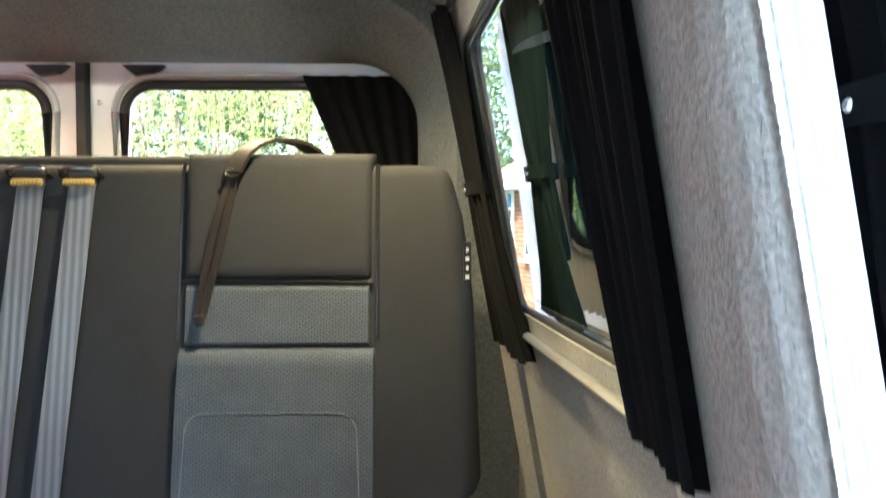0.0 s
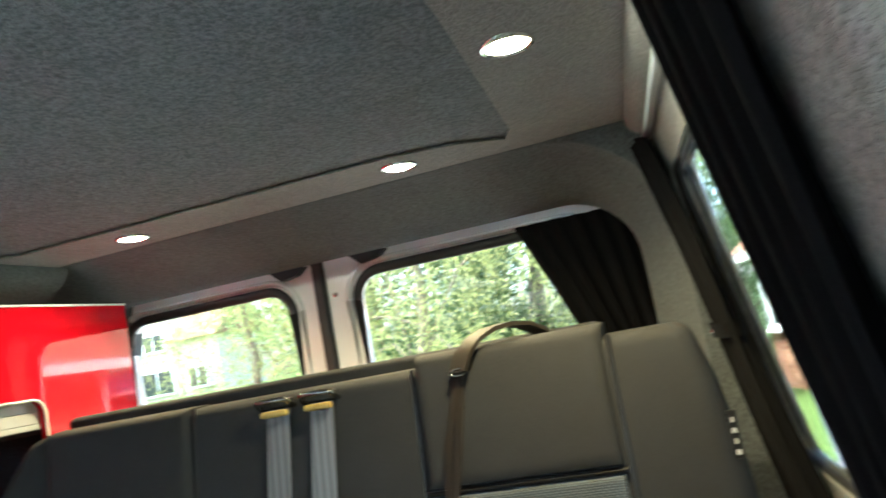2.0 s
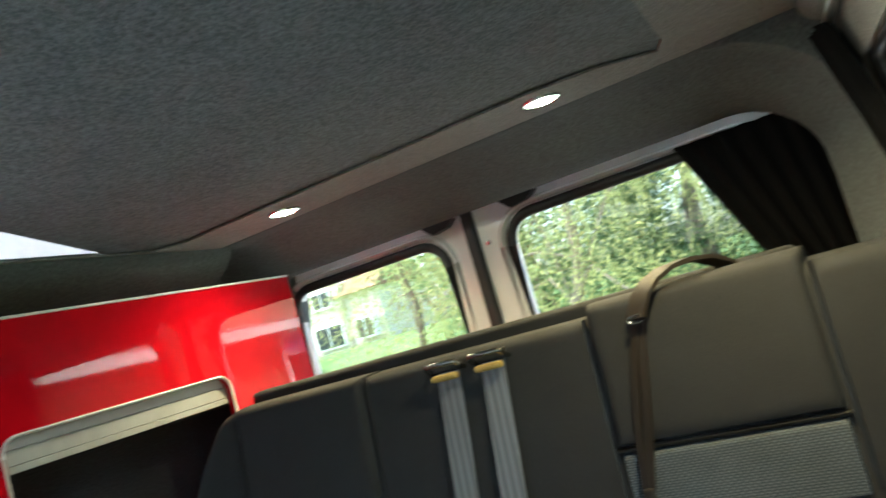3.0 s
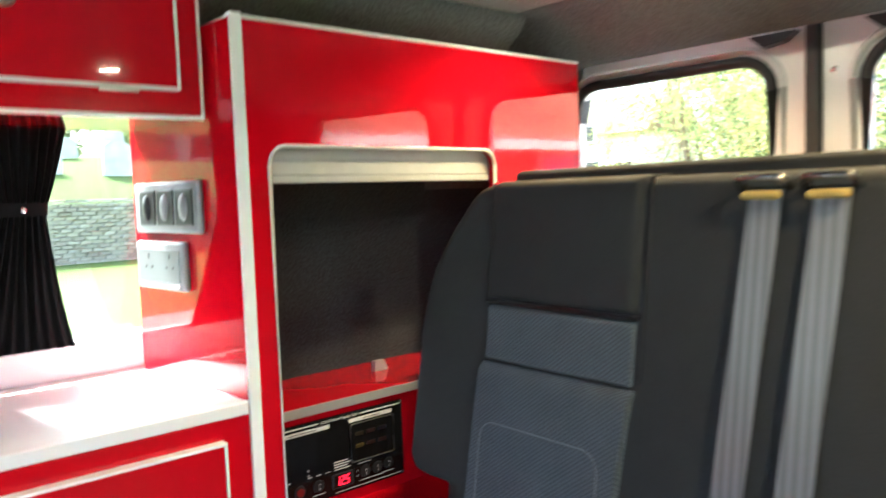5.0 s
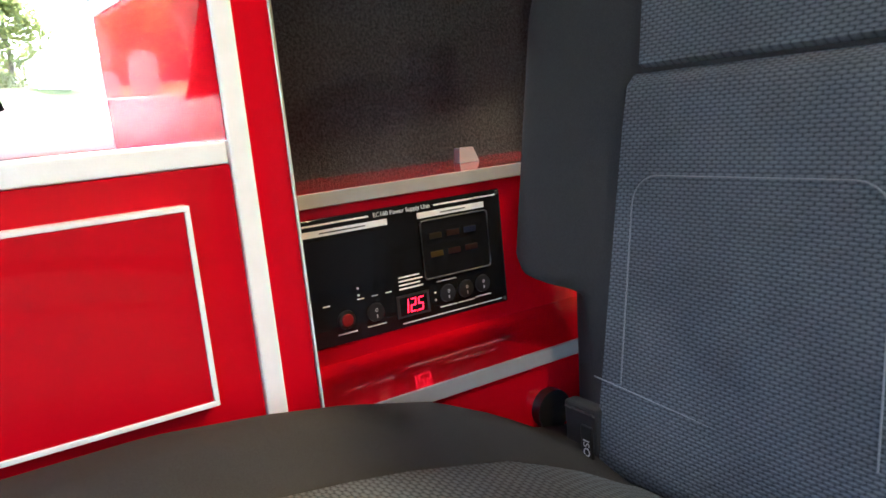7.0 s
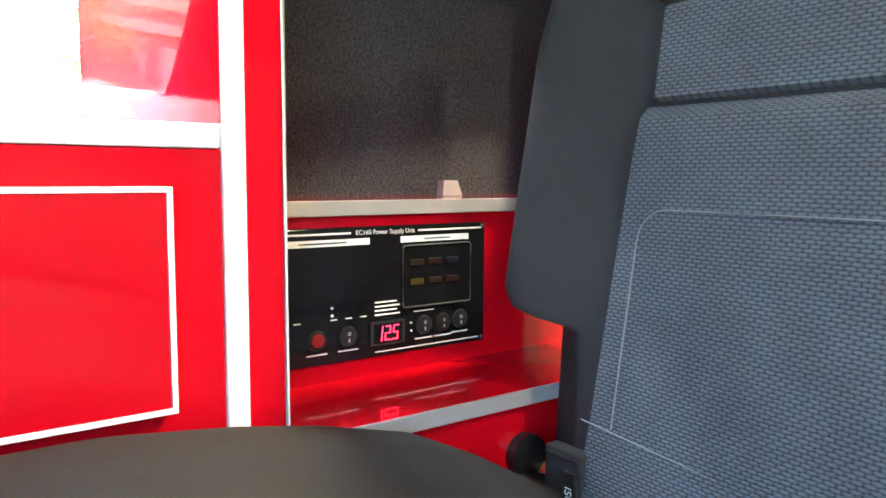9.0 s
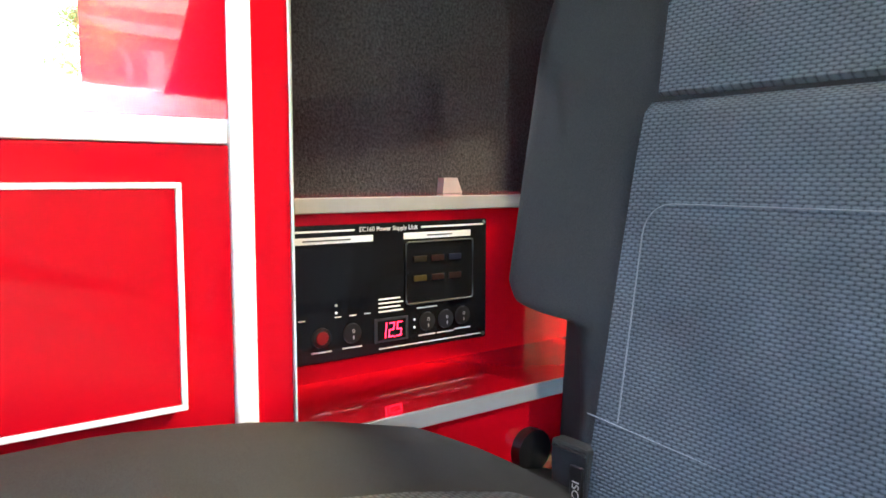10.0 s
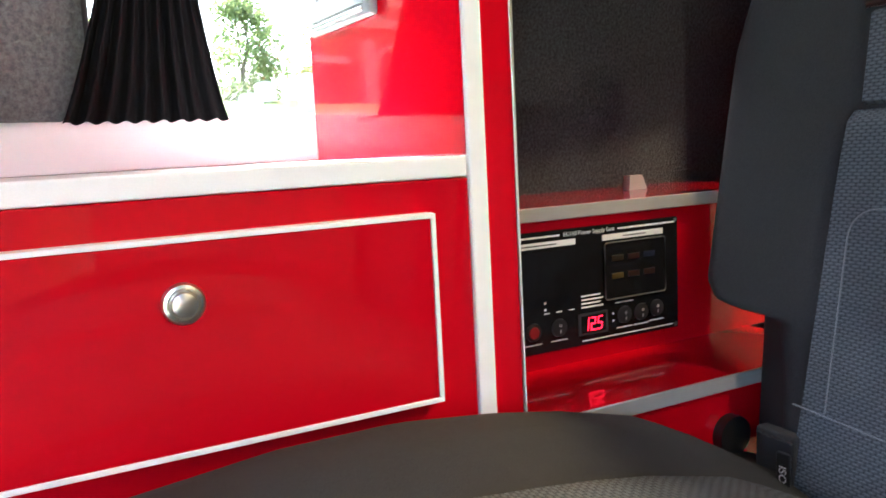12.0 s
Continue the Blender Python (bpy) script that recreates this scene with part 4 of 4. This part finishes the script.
        for k in range(24):
            bm.faces.new((vs[0][k], vs[0][(k + 1) % 24], vs[1][(k + 1) % 24], vs[1][k]))
        part("tie_band", bm, mat, c, "", 60)
        p0, p1 = Vector(place(m, tie * height, 0.034)), Vector(place(m, tie * height, 0.039))
        mt = (p1 - p0).to_track_quat("Z", "Y").to_matrix().to_4x4()
        mt.translation = p0
        part("stud", turned([(0.0, 0.004), (0.003, 0.0035), (0.0045, 0.002), (0.0045, 0.0)], mt, 12), CHROME, c, "small metal stud")
    return c


curtain(lambda s, h, o: (left_x(0.81 + h) + 0.006 + o, s, 0.807 + h), lambda v: 0.362 + 0.022 * min(1, v / 0.6), lambda v: 0.549 + 0.008 * min(1, v / 0.6), 0.39, 9, 0.4, 0.6, 0.82, deep=0.006, label="black pleated curtain tied beside the kitchen window")
curtain(lambda s, h, o: (pillar_x(0.872 + h, s) - 0.016 - 0.6 * o, s, 0.872 + h), lambda v: 0.203 - 0.038 * v, lambda v: 0.292 + 0.055 * v, 0.545, 7, label="black pleated curtain hanging by the doorway pillar")
curtain(lambda s, h, o: (right_x(0.77 + h, s) - 0.010 - o, s, 0.755 + h), lambda v: 1.07 + 0.24 * v, lambda v: 1.33 + 0.09 * v, 0.61, 6, 0.8, 0.45, 1.0, label="black pleated curtain at the rear of the side window", deep=0.014)
curtain(lambda s, h, o: (s, YR - 0.028 - o, 0.80 + h), lambda v: 0.555 - 0.22 * v, lambda v: 0.66 - 0.01 * v, 0.525, 7, label="black curtain drawn back beside the rear window", deep=0.005)
curtain(lambda s, h, o: (door_x(0.82 + h, s) - 0.006 - o, s, 0.81 + h), lambda v: 0.19, lambda v: 0.47, 0.52, 9, 0.7, 0.42, 0.9, label="black tied curtain on the open sliding door")
curtain(lambda s, h, o: (door_x(0.82 + h, s) - 0.006 - o, s, 0.81 + h), lambda v: 1.03 - 0.06 * v, lambda v: 1.31 - 0.10 * v, 0.52, 8, 0.5, 0.46, 0.95, label="black tied curtain on the open sliding door, glass veil in its colour", mat=CURTAIN_VEILED)


# ---- outside ----
GRASS = speckled("grass", (0.03, 0.058, 0.010), (0.1, 0.155, 0.03), 24, 0.5, strength=0.6, bump_size=0.03)
TARMAC = speckled("pale_concrete", (0.2, 0.195, 0.185), (0.31, 0.3, 0.285), 120, 1.2, strength=0.5, bump_size=0.004)
MORTAR = speckled("mortar", (0.3, 0.27, 0.23), (0.42, 0.39, 0.34), 90, 3)
BARK = speckled("bark", (0.1, 0.08, 0.055), (0.24, 0.2, 0.14), 26, 3, strength=0.9, bump_size=0.02)
RENDER_WALL = speckled("pale_house_render", (0.5, 0.44, 0.34), (0.66, 0.6, 0.48), 8, 0.7)


def varied(name, colours, rough=0.85):
    """Pieces that differ one from another, by object and by island."""
    m, t, b = material(name, rough, spec=0.3)
    info, geo, add, fr = t.nodes.new("ShaderNodeObjectInfo"), t.nodes.new("ShaderNodeNewGeometry"), t.nodes.new("ShaderNodeMath"), t.nodes.new("ShaderNodeMath")
    add.operation, fr.operation = "ADD", "FRACT"
    t.links.new(info.outputs["Random"], add.inputs[0])
    t.links.new(geo.outputs["Random Per Island"], add.inputs[1])
    t.links.new(add.outputs[0], fr.inputs[0])
    base = ramp(t, fr.outputs[0], [(k / (len(colours) - 1), c) for k, c in enumerate(colours)])
    n = noise_node(t, coords(t), 18, 5)
    t.links.new(mix(t, base, ramp(t, n, [(0.3, (0.6, 0.6, 0.6)), (0.7, (1, 1, 1))]), 0.7, "MULTIPLY"), b.inputs["Base Color"])
    bump(t, b, n, 0.5, 0.01)
    return m


def foliage(name, colours, through_share=0.45):
    m = varied(name, colours, 0.55)
    t = m.node_tree
    b = t.nodes["Principled BSDF"]
    src = b.inputs["Base Color"].links[0].from_socket
    tl, mx = t.nodes.new("ShaderNodeBsdfTranslucent"), t.nodes.new("ShaderNodeMixShader")
    t.links.new(src, tl.inputs[0])
    mx.inputs[0].default_value = through_share
    t.links.new(b.outputs[0], mx.inputs[1])
    t.links.new(tl.outputs[0], mx.inputs[2])
    t.links.new(mx.outputs[0], t.nodes["Material Output"].inputs[0])
    return m


BRICK = varied("brick", [(0.2, 0.085, 0.05), (0.3, 0.15, 0.09), (0.25, 0.115, 0.068), (0.35, 0.19, 0.12)])
STONE = varied("dry_stone", [(0.33, 0.29, 0.22), (0.52, 0.46, 0.35), (0.42, 0.38, 0.3), (0.58, 0.52, 0.4)])
TILE = varied("clay_tile", [(0.24, 0.11, 0.07), (0.34, 0.17, 0.11), (0.28, 0.14, 0.1)])
YEW = foliage("dark_leaves", [(0.1, 0.15, 0.06), (0.16, 0.22, 0.09), (0.12, 0.18, 0.07)], 0.5)
LIME = foliage("yellow_green_leaves", [(0.29, 0.31, 0.11), (0.42, 0.42, 0.17), (0.24, 0.28, 0.1)], 0.55)
MID = foliage("green_leaves", [(0.16, 0.21, 0.08), (0.24, 0.3, 0.12), (0.19, 0.25, 0.1)], 0.5)
CHURCH_STONE = speckled("weathered_church_stone", (0.2, 0.17, 0.13), (0.4, 0.35, 0.27), 5, 0.6)
GREY_STONE = plain("gravestone", (0.55, 0.54, 0.5), 0.85, vary=0.2, scale=3)
BLUE = plain("blue_panel", (0.02, 0.22, 0.5), 0.4, vary=0.06)
DARK_GLASS = plain("dark_house_glass", (0.03, 0.035, 0.04), 0.05, vary=0.1, strength=0)

bm = bmesh.new()
xs, ys = [-400, -60, -30, -17.2, -16.4, -8, 8, 30, 60, 400], [-400, -60, -20, 10, 13, 16, 20, 30, 60, 400]


def land(x, y):
    rise = 1.55 * min(1, max(0, (y - 11) / 12)) * min(1, max(0, (-x - 2) / 4))
    yard = 0.42 * min(1, max(0, (-x - 9.9) / 6)) + 1.2 * min(1, max(0, (-x - 16.4) / 0.8)) + 1.35 * min(1, max(0, (-x - 17.2) / 4)) * min(1, max(0, (22 - y) / 6))
    return -0.55 + max(rise, yard)


gx, gy = sorted(set(xs) | set(range(-28, 12, 2))), sorted(set(ys) | set(range(-18, 40, 2)))
pts = [[bm.verts.new((x, y, land(x, y))) for x in gx] for y in gy]
for j in range(len(gy) - 1):
    for i in range(len(gx) - 1):
        bm.faces.new((pts[j][i], pts[j][i + 1], pts[j + 1][i + 1], pts[j + 1][i]))
tagged(part("ground", bm, GRASS, smooth=40), "sunlit grass round the parked van", "ground", kind="structure")
tagged(part("driveway", box(-9.9, 3.2, -12, 7.5, -0.57, -0.545), TARMAC), "pale concrete driveway under the van", "driveway", kind="structure")


def masonry(parent, place, length, height, w, h, mat, name, pick, seed=1, gap=0.012, deep=0.03):
    """Courses of blocks: place(a, b, out) lays a point; pick(a, b) tells which become pieces of their own, the rest are joined."""
    rnd = random.Random(seed)
    rest, shapes = bmesh.new(), []

    def block(bm, a0, a1, b0, b1, jit, org=(0, 0, 0)):
        c = [(a0, b0), (a1, b0), (a1, b1), (a0, b1)]
        f = [Vector(place(a + rnd.uniform(-jit, jit), b + rnd.uniform(-jit, jit), deep + rnd.uniform(-jit, jit))) - Vector(org) for a, b in c]
        k = [Vector(place(a, b, -0.01)) - Vector(org) for a, b in c]
        f, k = [bm.verts.new(p) for p in f], [bm.verts.new(p) for p in k]
        bm.faces.new(f)
        for i in range(4):
            bm.faces.new((f[i], k[i], k[(i + 1) % 4], f[(i + 1) % 4]))
    jit = gap * 0.5
    for n in range(6):
        bm = bmesh.new()
        block(bm, gap / 2, w - gap / 2, gap / 2, h - gap / 2, jit, place(0, 0, 0))
        bmesh.ops.recalc_face_normals(bm, faces=bm.faces)
        me = bpy.data.meshes.new(name)
        bm.to_mesh(me)
        bm.free()
        me.materials.append(mat)
        shapes.append(me)
    made, row, b = 0, 0, 0.0
    while b < height - 0.01:
        a = -(row % 2) * w / 2
        while a < length - 0.01:
            if a >= 0 and a + w <= length and made < 300 and pick(a, b):
                ob = new(name, rnd.choice(shapes))
                ob.parent = parent
                ob.location = Vector(place(a, b, 0))
                made += 1
            else:
                block(rest, max(0, a) + gap / 2, min(length, a + w) - gap / 2, b + gap / 2, b + h - gap / 2, jit)
            a += w
        b, row = b + h, row + 1
    tagged(part(name + "_courses", rest, mat, parent), kind="stuff")


# brick house, its side running away behind the van
HA, HB = Vector((6.03, -2.38, -0.55)), Vector((2.0, 13.4, -0.55))
HD = (HB - HA).normalized()
HN = Vector((HD.y * -1, HD.x, 0)) * (1 if HD.x * 0 + HD.y > 0 else -1)
HL, HH = (HB - HA).length, 2.14


def house_pt(a, b, out=0.0):
    return HA + HD * a + HN * out + Vector((0, 0, b))


house = thing("brick_house", "red brick bungalow with clay tiled roof", "house")


def slab(a0, a1, b0, b1, o0, o1, mat, name, parent, label=""):
    bm = box(a0, a1, o0, o1, b0, b1)
    m = Matrix(((HD.x, HN.x, 0, HA.x), (HD.y, HN.y, 0, HA.y), (0, 0, 1, HA.z), (0, 0, 0, 1)))
    bmesh.ops.transform(bm, verts=bm.verts, matrix=m)
    return part(name, bm, mat, parent, label)


slab(0, HL, 0, HH, -6, 0, MORTAR, "wall", house)
slab(-0.25, HL + 0.25, HH - 0.03, HH + 0.13, -0.02, 0.32, EDGE, "fascia", house, "white fascia board")
roof_bm = bmesh.new()
for r in range(14):
    for k in range(int(HL / 0.22) + 3):
        a = -0.3 + 0.22 * k + (r % 2) * 0.11
        o, b = 0.34 - 0.26 * r, HH + 0.10 + 0.17 * r
        q = [house_pt(a + 0.005, b, o), house_pt(a + 0.11, b + 0.035, o), house_pt(a + 0.215, b, o), house_pt(a + 0.215, b + 0.2, o - 0.3), house_pt(a + 0.11, b + 0.235, o - 0.3), house_pt(a + 0.005, b + 0.2, o - 0.3)]
        v = [roof_bm.verts.new(p) for p in q]
        roof_bm.faces.new((v[0], v[1], v[4], v[5]))
        roof_bm.faces.new((v[1], v[2], v[3], v[4]))
roof_ob = slab(-0.3, HL + 0.3, HH + 0.05, HH + 0.1, -6, 0.3, MORTAR, "roof", house)
tagged(part("roof_tiles", roof_bm, TILE, roof_ob, "rows of clay tiles"), kind="stuff")
for a, w in ((14.55, 0.62), (11.6, 1.3), (15.75, 0.5)):
    wn = slab(a, a + w, 0.95, 2.12, 0.0, 0.05, EDGE, "window", house, "white framed house window")
    slab(a + 0.06, a + w - 0.06, 1.02, 1.78, 0.05, 0.055, DARK_GLASS, "pane", wn)
    slab(a + 0.06, a + w - 0.06, 1.82, 2.06, 0.05, 0.06, BLUE, "blind", wn, "bright blue blind")
    slab(a - 0.06, a + w + 0.06, 0.90, 0.95, 0.0, 0.12, EDGE, "sill", wn)
    slab(a + w / 2 - 0.03, a + w / 2 + 0.03, 1.02, 2.06, 0.056, 0.07, EDGE, "mullion", wn)


def leaves(centres, per, spread, size, rnd, droop=0.0):
    bm_v, bm_f = [], []
    for c in centres:
        for _ in range(per):
            p = c + Vector((rnd.gauss(0, spread), rnd.gauss(0, spread), rnd.gauss(0, spread * (0.6 + droop))))
            a = Vector((rnd.uniform(-1, 1), rnd.uniform(-1, 1), rnd.uniform(-1, 1) - droop)).normalized()
            b = a.cross(Vector((rnd.uniform(-1, 1), rnd.uniform(-1, 1), rnd.uniform(-1, 1)))).normalized()
            s = size * rnd.uniform(0.6, 1.5)
            n = len(bm_v)
            bm_v += [p - a * s, p + b * s * 0.38, p + a * s, p - b * s * 0.38]
            bm_f.append((n, n + 1, n + 2, n + 3))
    return bm_v, bm_f


def tree(x, y, height, radius, mat, seed, base=None, clumps=90, per=60, size=0.09, droop=0.0, low=0.12, shape=1.0, spread=0.17, label="green leafy tree on the grass", trunk=0.16):
    rnd = random.Random(seed)
    z0 = land(x, y) if base is None else base
    t = thing("tree", label, "tree", "trees round the van")
    path = [Vector((x + 0.15 * math.sin(k * 1.3 + seed), y + 0.12 * math.cos(k + seed), z0 - 0.1 + height * 0.92 * k / 7)) for k in range(8)]
    bm = bmesh.new()
    rings = [[bm.verts.new(p + Vector((math.cos(q), math.sin(q), 0)) * trunk * (1.15 - k / 7.3)) for q in np.linspace(0, 2 * math.pi, 9)[:-1]] for k, p in enumerate(path)]
    for a, b in zip(rings, rings[1:]):
        for k in range(8):
            bm.faces.new((a[k], a[(k + 1) % 8], b[(k + 1) % 8], b[k]))
    part("trunk", bm, BARK, t, "", 60)
    centres = []
    for k in range(clumps):
        h = low + (1 - low) * rnd.random() ** 0.9
        wide = radius * (math.sin(math.pi * min(1, 0.12 + 0.88 * (h - low) / (1 - low)) ** shape) * 0.9 + 0.12) * rnd.uniform(0.35, 1.05)
        q = rnd.uniform(0, 2 * math.pi)
        centres.append(Vector((x + wide * math.cos(q), y + wide * math.sin(q), z0 + height * h - droop * 0.5 * wide)))
    for c in centres[:6]:
        k = rnd.uniform(0.25, 0.6)
        s = path[int(k * 7)]
        mid = (s + c) / 2 + Vector((0, 0, 0.2 + 0.3 * rnd.random()))
        part("limb", tube([s, (s + mid) / 2 + Vector((0, 0, 0.08)), mid, (mid + c) / 2, c], trunk * 0.2, 5), BARK, t)
    v, f = leaves(centres, per, radius * spread, size, rnd, droop)
    me = bpy.data.meshes.new("crown")
    me.from_pydata(v, [], f)
    me.materials.append(mat)
    ob = new("crown", me)
    ob.parent = t
    return t


def hanging_twigs(t, x, y, top, radius, count, mat, seed):
    """Long thin twigs that arch out from the crown and hang down, set with small leaves."""
    rnd = random.Random(seed)
    v, f = [], []

    def quad(p, a, b):
        n = len(v)
        v.extend([p - a, p + b, p + a, p - b])
        f.append((n, n + 1, n + 2, n + 3))
    for _ in range(count):
        q, r, z = rnd.uniform(0, 2 * math.pi), radius * math.sqrt(rnd.random()), top - rnd.random() ** 1.3 * 2.2
        out = Vector((math.cos(q), math.sin(q), 0))
        p = Vector((x, y, z)) + out * r
        length, bend = rnd.uniform(0.5, 1.6), rnd.uniform(0.15, 0.5)
        last = p
        for k in range(1, 15):
            w = k / 14
            at = p + out * bend * math.sin(w * 2.2) + Vector((0.03 * math.sin(9 * w + q), 0, -length * w ** 1.5 + 0.12 * math.sin(w * 3)))
            d = at - last
            side = d.cross(Vector((0.3, 1, 0))).normalized() * 0.004
            n = len(v)
            v.extend([last - side, last + side, at + side, at - side])
            f.append((n, n + 1, n + 2, n + 3))
            for _ in range(3):
                a = Vector((rnd.uniform(-1, 1), rnd.uniform(-1, 1), rnd.uniform(-1.4, 0.3))).normalized() * rnd.uniform(0.012, 0.034)
                quad(at + a, a, a.cross(Vector((rnd.uniform(-1, 1), 1, rnd.uniform(-1, 1)))).normalized() * 0.008)
            last = at
    me = bpy.data.meshes.new("hanging_twigs")
    me.from_pydata(v, [], f)
    me.materials.append(mat)
    ob = new("hanging_twigs", me)
    ob.parent = t


# behind the rear doors
tree(-4.6, 13.0, 8.5, 2.7, YEW, 1, clumps=420, per=110, size=0.055, low=0.02, spread=0.11, label="tall dark green conifer behind the van")
tree(-1.9, 15.5, 9.0, 2.8, YEW, 2, clumps=420, per=110, size=0.06, low=0.02, spread=0.11, label="tall dark green conifer behind the van")
lime = tree(-2.6, 9.2, 5.2, 2.1, LIME, 3, clumps=120, per=90, size=0.03, droop=0.7, low=0.22, spread=0.1, label="yellow-green tree with drooping twigs", trunk=0.1)
hanging_twigs(lime, -2.6, 9.2, 4.2, 2.3, 420, LIME, 31)
lime = tree(-5.8, 10.2, 5.4, 1.9, LIME, 4, clumps=90, per=90, size=0.03, droop=0.7, low=0.24, spread=0.1, label="yellow-green tree with drooping twigs", trunk=0.08)
hanging_twigs(lime, -5.8, 10.2, 4.2, 2.0, 300, LIME, 41)
tree(0.6, 16.5, 8.0, 2.4, MID, 5, clumps=220, per=80, size=0.06, low=0.03, spread=0.12, label="mid-green leafy tree behind the house")
tree(-8.6, 17.5, 5.6, 2.0, MID, 6, clumps=120, per=60, size=0.07, low=0.05, spread=0.13, label="mid-green leafy tree on the bank")
tree(3.4, 19.5, 9.5, 3.2, YEW, 7, clumps=220, per=80, size=0.08, low=0.03, spread=0.12, label="tall dark tree behind the brick house")
tree(1.3, 12.3, 1.3, 0.55, LIME, 8, clumps=30, per=40, size=0.05, low=0.05, label="yellow-green shrub by the house wall", trunk=0.03)
# beyond the churchyard wall
for k, (x, y, h, r, mt) in enumerate(((-26, 6.2, 3.6, 1.5, MID), (-29, 11.0, 4.4, 2.0, MID), (-24, 2.0, 2.6, 1.4, LIME), (-27, -3.5, 3.8, 1.8, MID), (-30, 15.5, 5.0, 2.2, YEW), (-22.5, 8.4, 2.0, 1.0, MID), (-25, -9, 4.5, 2.0, YEW))):
    tree(x, y, h, r, mt, 20 + k, clumps=60, per=50, size=0.11, low=0.05, label="leafy tree in the churchyard", trunk=0.1)
yard = thing("churchyard_wall", "pale dry stone churchyard wall along the grass", "wall", kind="structure")
part("core", box(-16.5, -16.06, -14, 20, -0.3, 1.10), MORTAR, yard)
masonry(yard, lambda a, b, o: Vector((-16.06 + o, -14 + a, -0.25 + b)), 34, 1.4, 0.24, 0.085, STONE, "stone", lambda a, b: 17.5 < a < 22.5, 3, 0.022, 0.05)
rnd = random.Random(5)
for k in range(24):
    y, x = -8 + 0.85 * k + rnd.uniform(-0.4, 0.4), -18.6 - rnd.uniform(0, 3)
    w, h, lean = rnd.uniform(0.28, 0.4), rnd.uniform(0.55, 1.05), rnd.uniform(-4, 4)
    loop = [(-w, 0.0), (w, 0.0), (w, h * 0.75)] + [(w * math.cos(radians(a)), h * 0.75 + h * 0.25 * math.sin(radians(a))) for a in range(20, 161, 20)] + [(-w, h * 0.75)]
    ob = part("gravestone", sheet(loop, [], lambda u, v: (0, u, v), (-0.1, 0, 0)), GREY_STONE)
    ob.matrix_world = pose(x, y, land(x, y) - 0.06, lean, 0, rnd.uniform(-15, 15))
    tagged(ob, "pale upright gravestone in the churchyard grass", "gravestone", "churchyard gravestones")

# stone church beyond the churchyard, seen mirrored in the gloss side panel
church = thing("stone_church", "pale stone church with an arched window beyond the graves", "church")
part("wall", box(-40, -33, -27, -10.5, 2.2, 8.2), CHURCH_STONE, church)
part("parapet", box(-33.25, -32.8, -27.2, -10.3, 7.0, 7.5, 0.05), GREY_STONE, church)
part("roof", sheet([(-40.4, 8.1), (-33.2, 8.1), (-36.8, 11.0)], [], lambda u, v: (u, -27, v), (0, 16.5, 0)), BARK, church)
for y, w, top in ((-13.7, 1.5, 5.4), (-21.8, 1.1, 5.2)):
    loop = [(y - w, 3.2), (y + w, 3.2)] + [(y + w * math.cos(radians(a)), top + w * 0.8 * math.sin(radians(a))) for a in range(0, 181, 15)]
    wn = part("window", sheet(loop, [], lambda u, v: (-32.96, u, v), (-0.05, 0, 0)), DARK_GLASS, church, "dark arched window")
    part("moulding", tube([(-32.95, u, v) for u, v in loop], 0.16, 8, True), GREY_STONE, wn, "pale stone moulding", 60)
door = part("door", box(-33.02, -32.93, -18.9, -17.2, 3.0, 5.2), BARK, church, "dark wooden door")
part("door_frame", box(-33.0, -32.9, -19.2, -16.9, 5.2, 5.6, 0.03), GREY_STONE, door)
for y in (-25.5, -19.9, -16.2, -11.2):
    part("buttress", box(-33, -32.3, y - 0.35, y + 0.35, 2.2, 6.3, 0.04), GREY_STONE, church, "pale stone buttress")

# far house on the rise
far = thing("far_house", "pale rendered house with a gable among trees", "house")
part("wall", box(-36, -26.5, 40, 46, 0.6, 4.6), RENDER_WALL, far)
part("gable", sheet([(-32.3, 0.8), (-29.3, 0.8), (-29.3, 5.4), (-30.8, 6.9), (-32.3, 5.4)], [], lambda u, v: (u, 39.7, v), (0, 4, 0)), RENDER_WALL, far)
part("roof", sheet([(40 - 0.5, 4.5), (43, 7.2), (46.5, 4.5)], [], lambda u, v: (-36.3, u, v), (10.1, 0, 0)), TILE, far)
for x0, x1, z0, z1 in ((-31.6, -30.0, 4.0, 5.2), (-32.0, -29.6, 1.3, 2.9), (-34.9, -33.2, 1.4, 2.8), (-28.6, -27.1, 1.4, 2.8)):
    wn = part("window", box(x0, x1, 39.5, 39.75 if x0 > -32.3 and x0 < -29 else 40.1, z0, z1), EDGE, far, "white framed window")
    for k in range(2):
        a = x0 + 0.12 + k * (x1 - x0 - 0.1) / 2
        part("pane", box(a, a + (x1 - x0) / 2 - 0.18, 39.46, 39.5, z0 + 0.12, z1 - 0.12), DARK_GLASS, wn)

masonry(house, house_pt, HL, HH - 0.03, 0.225, 0.075, BRICK, "brick", lambda a, b: 12.95 < a < 15.7 and b < 2.3, 2, 0.012, 0.014)
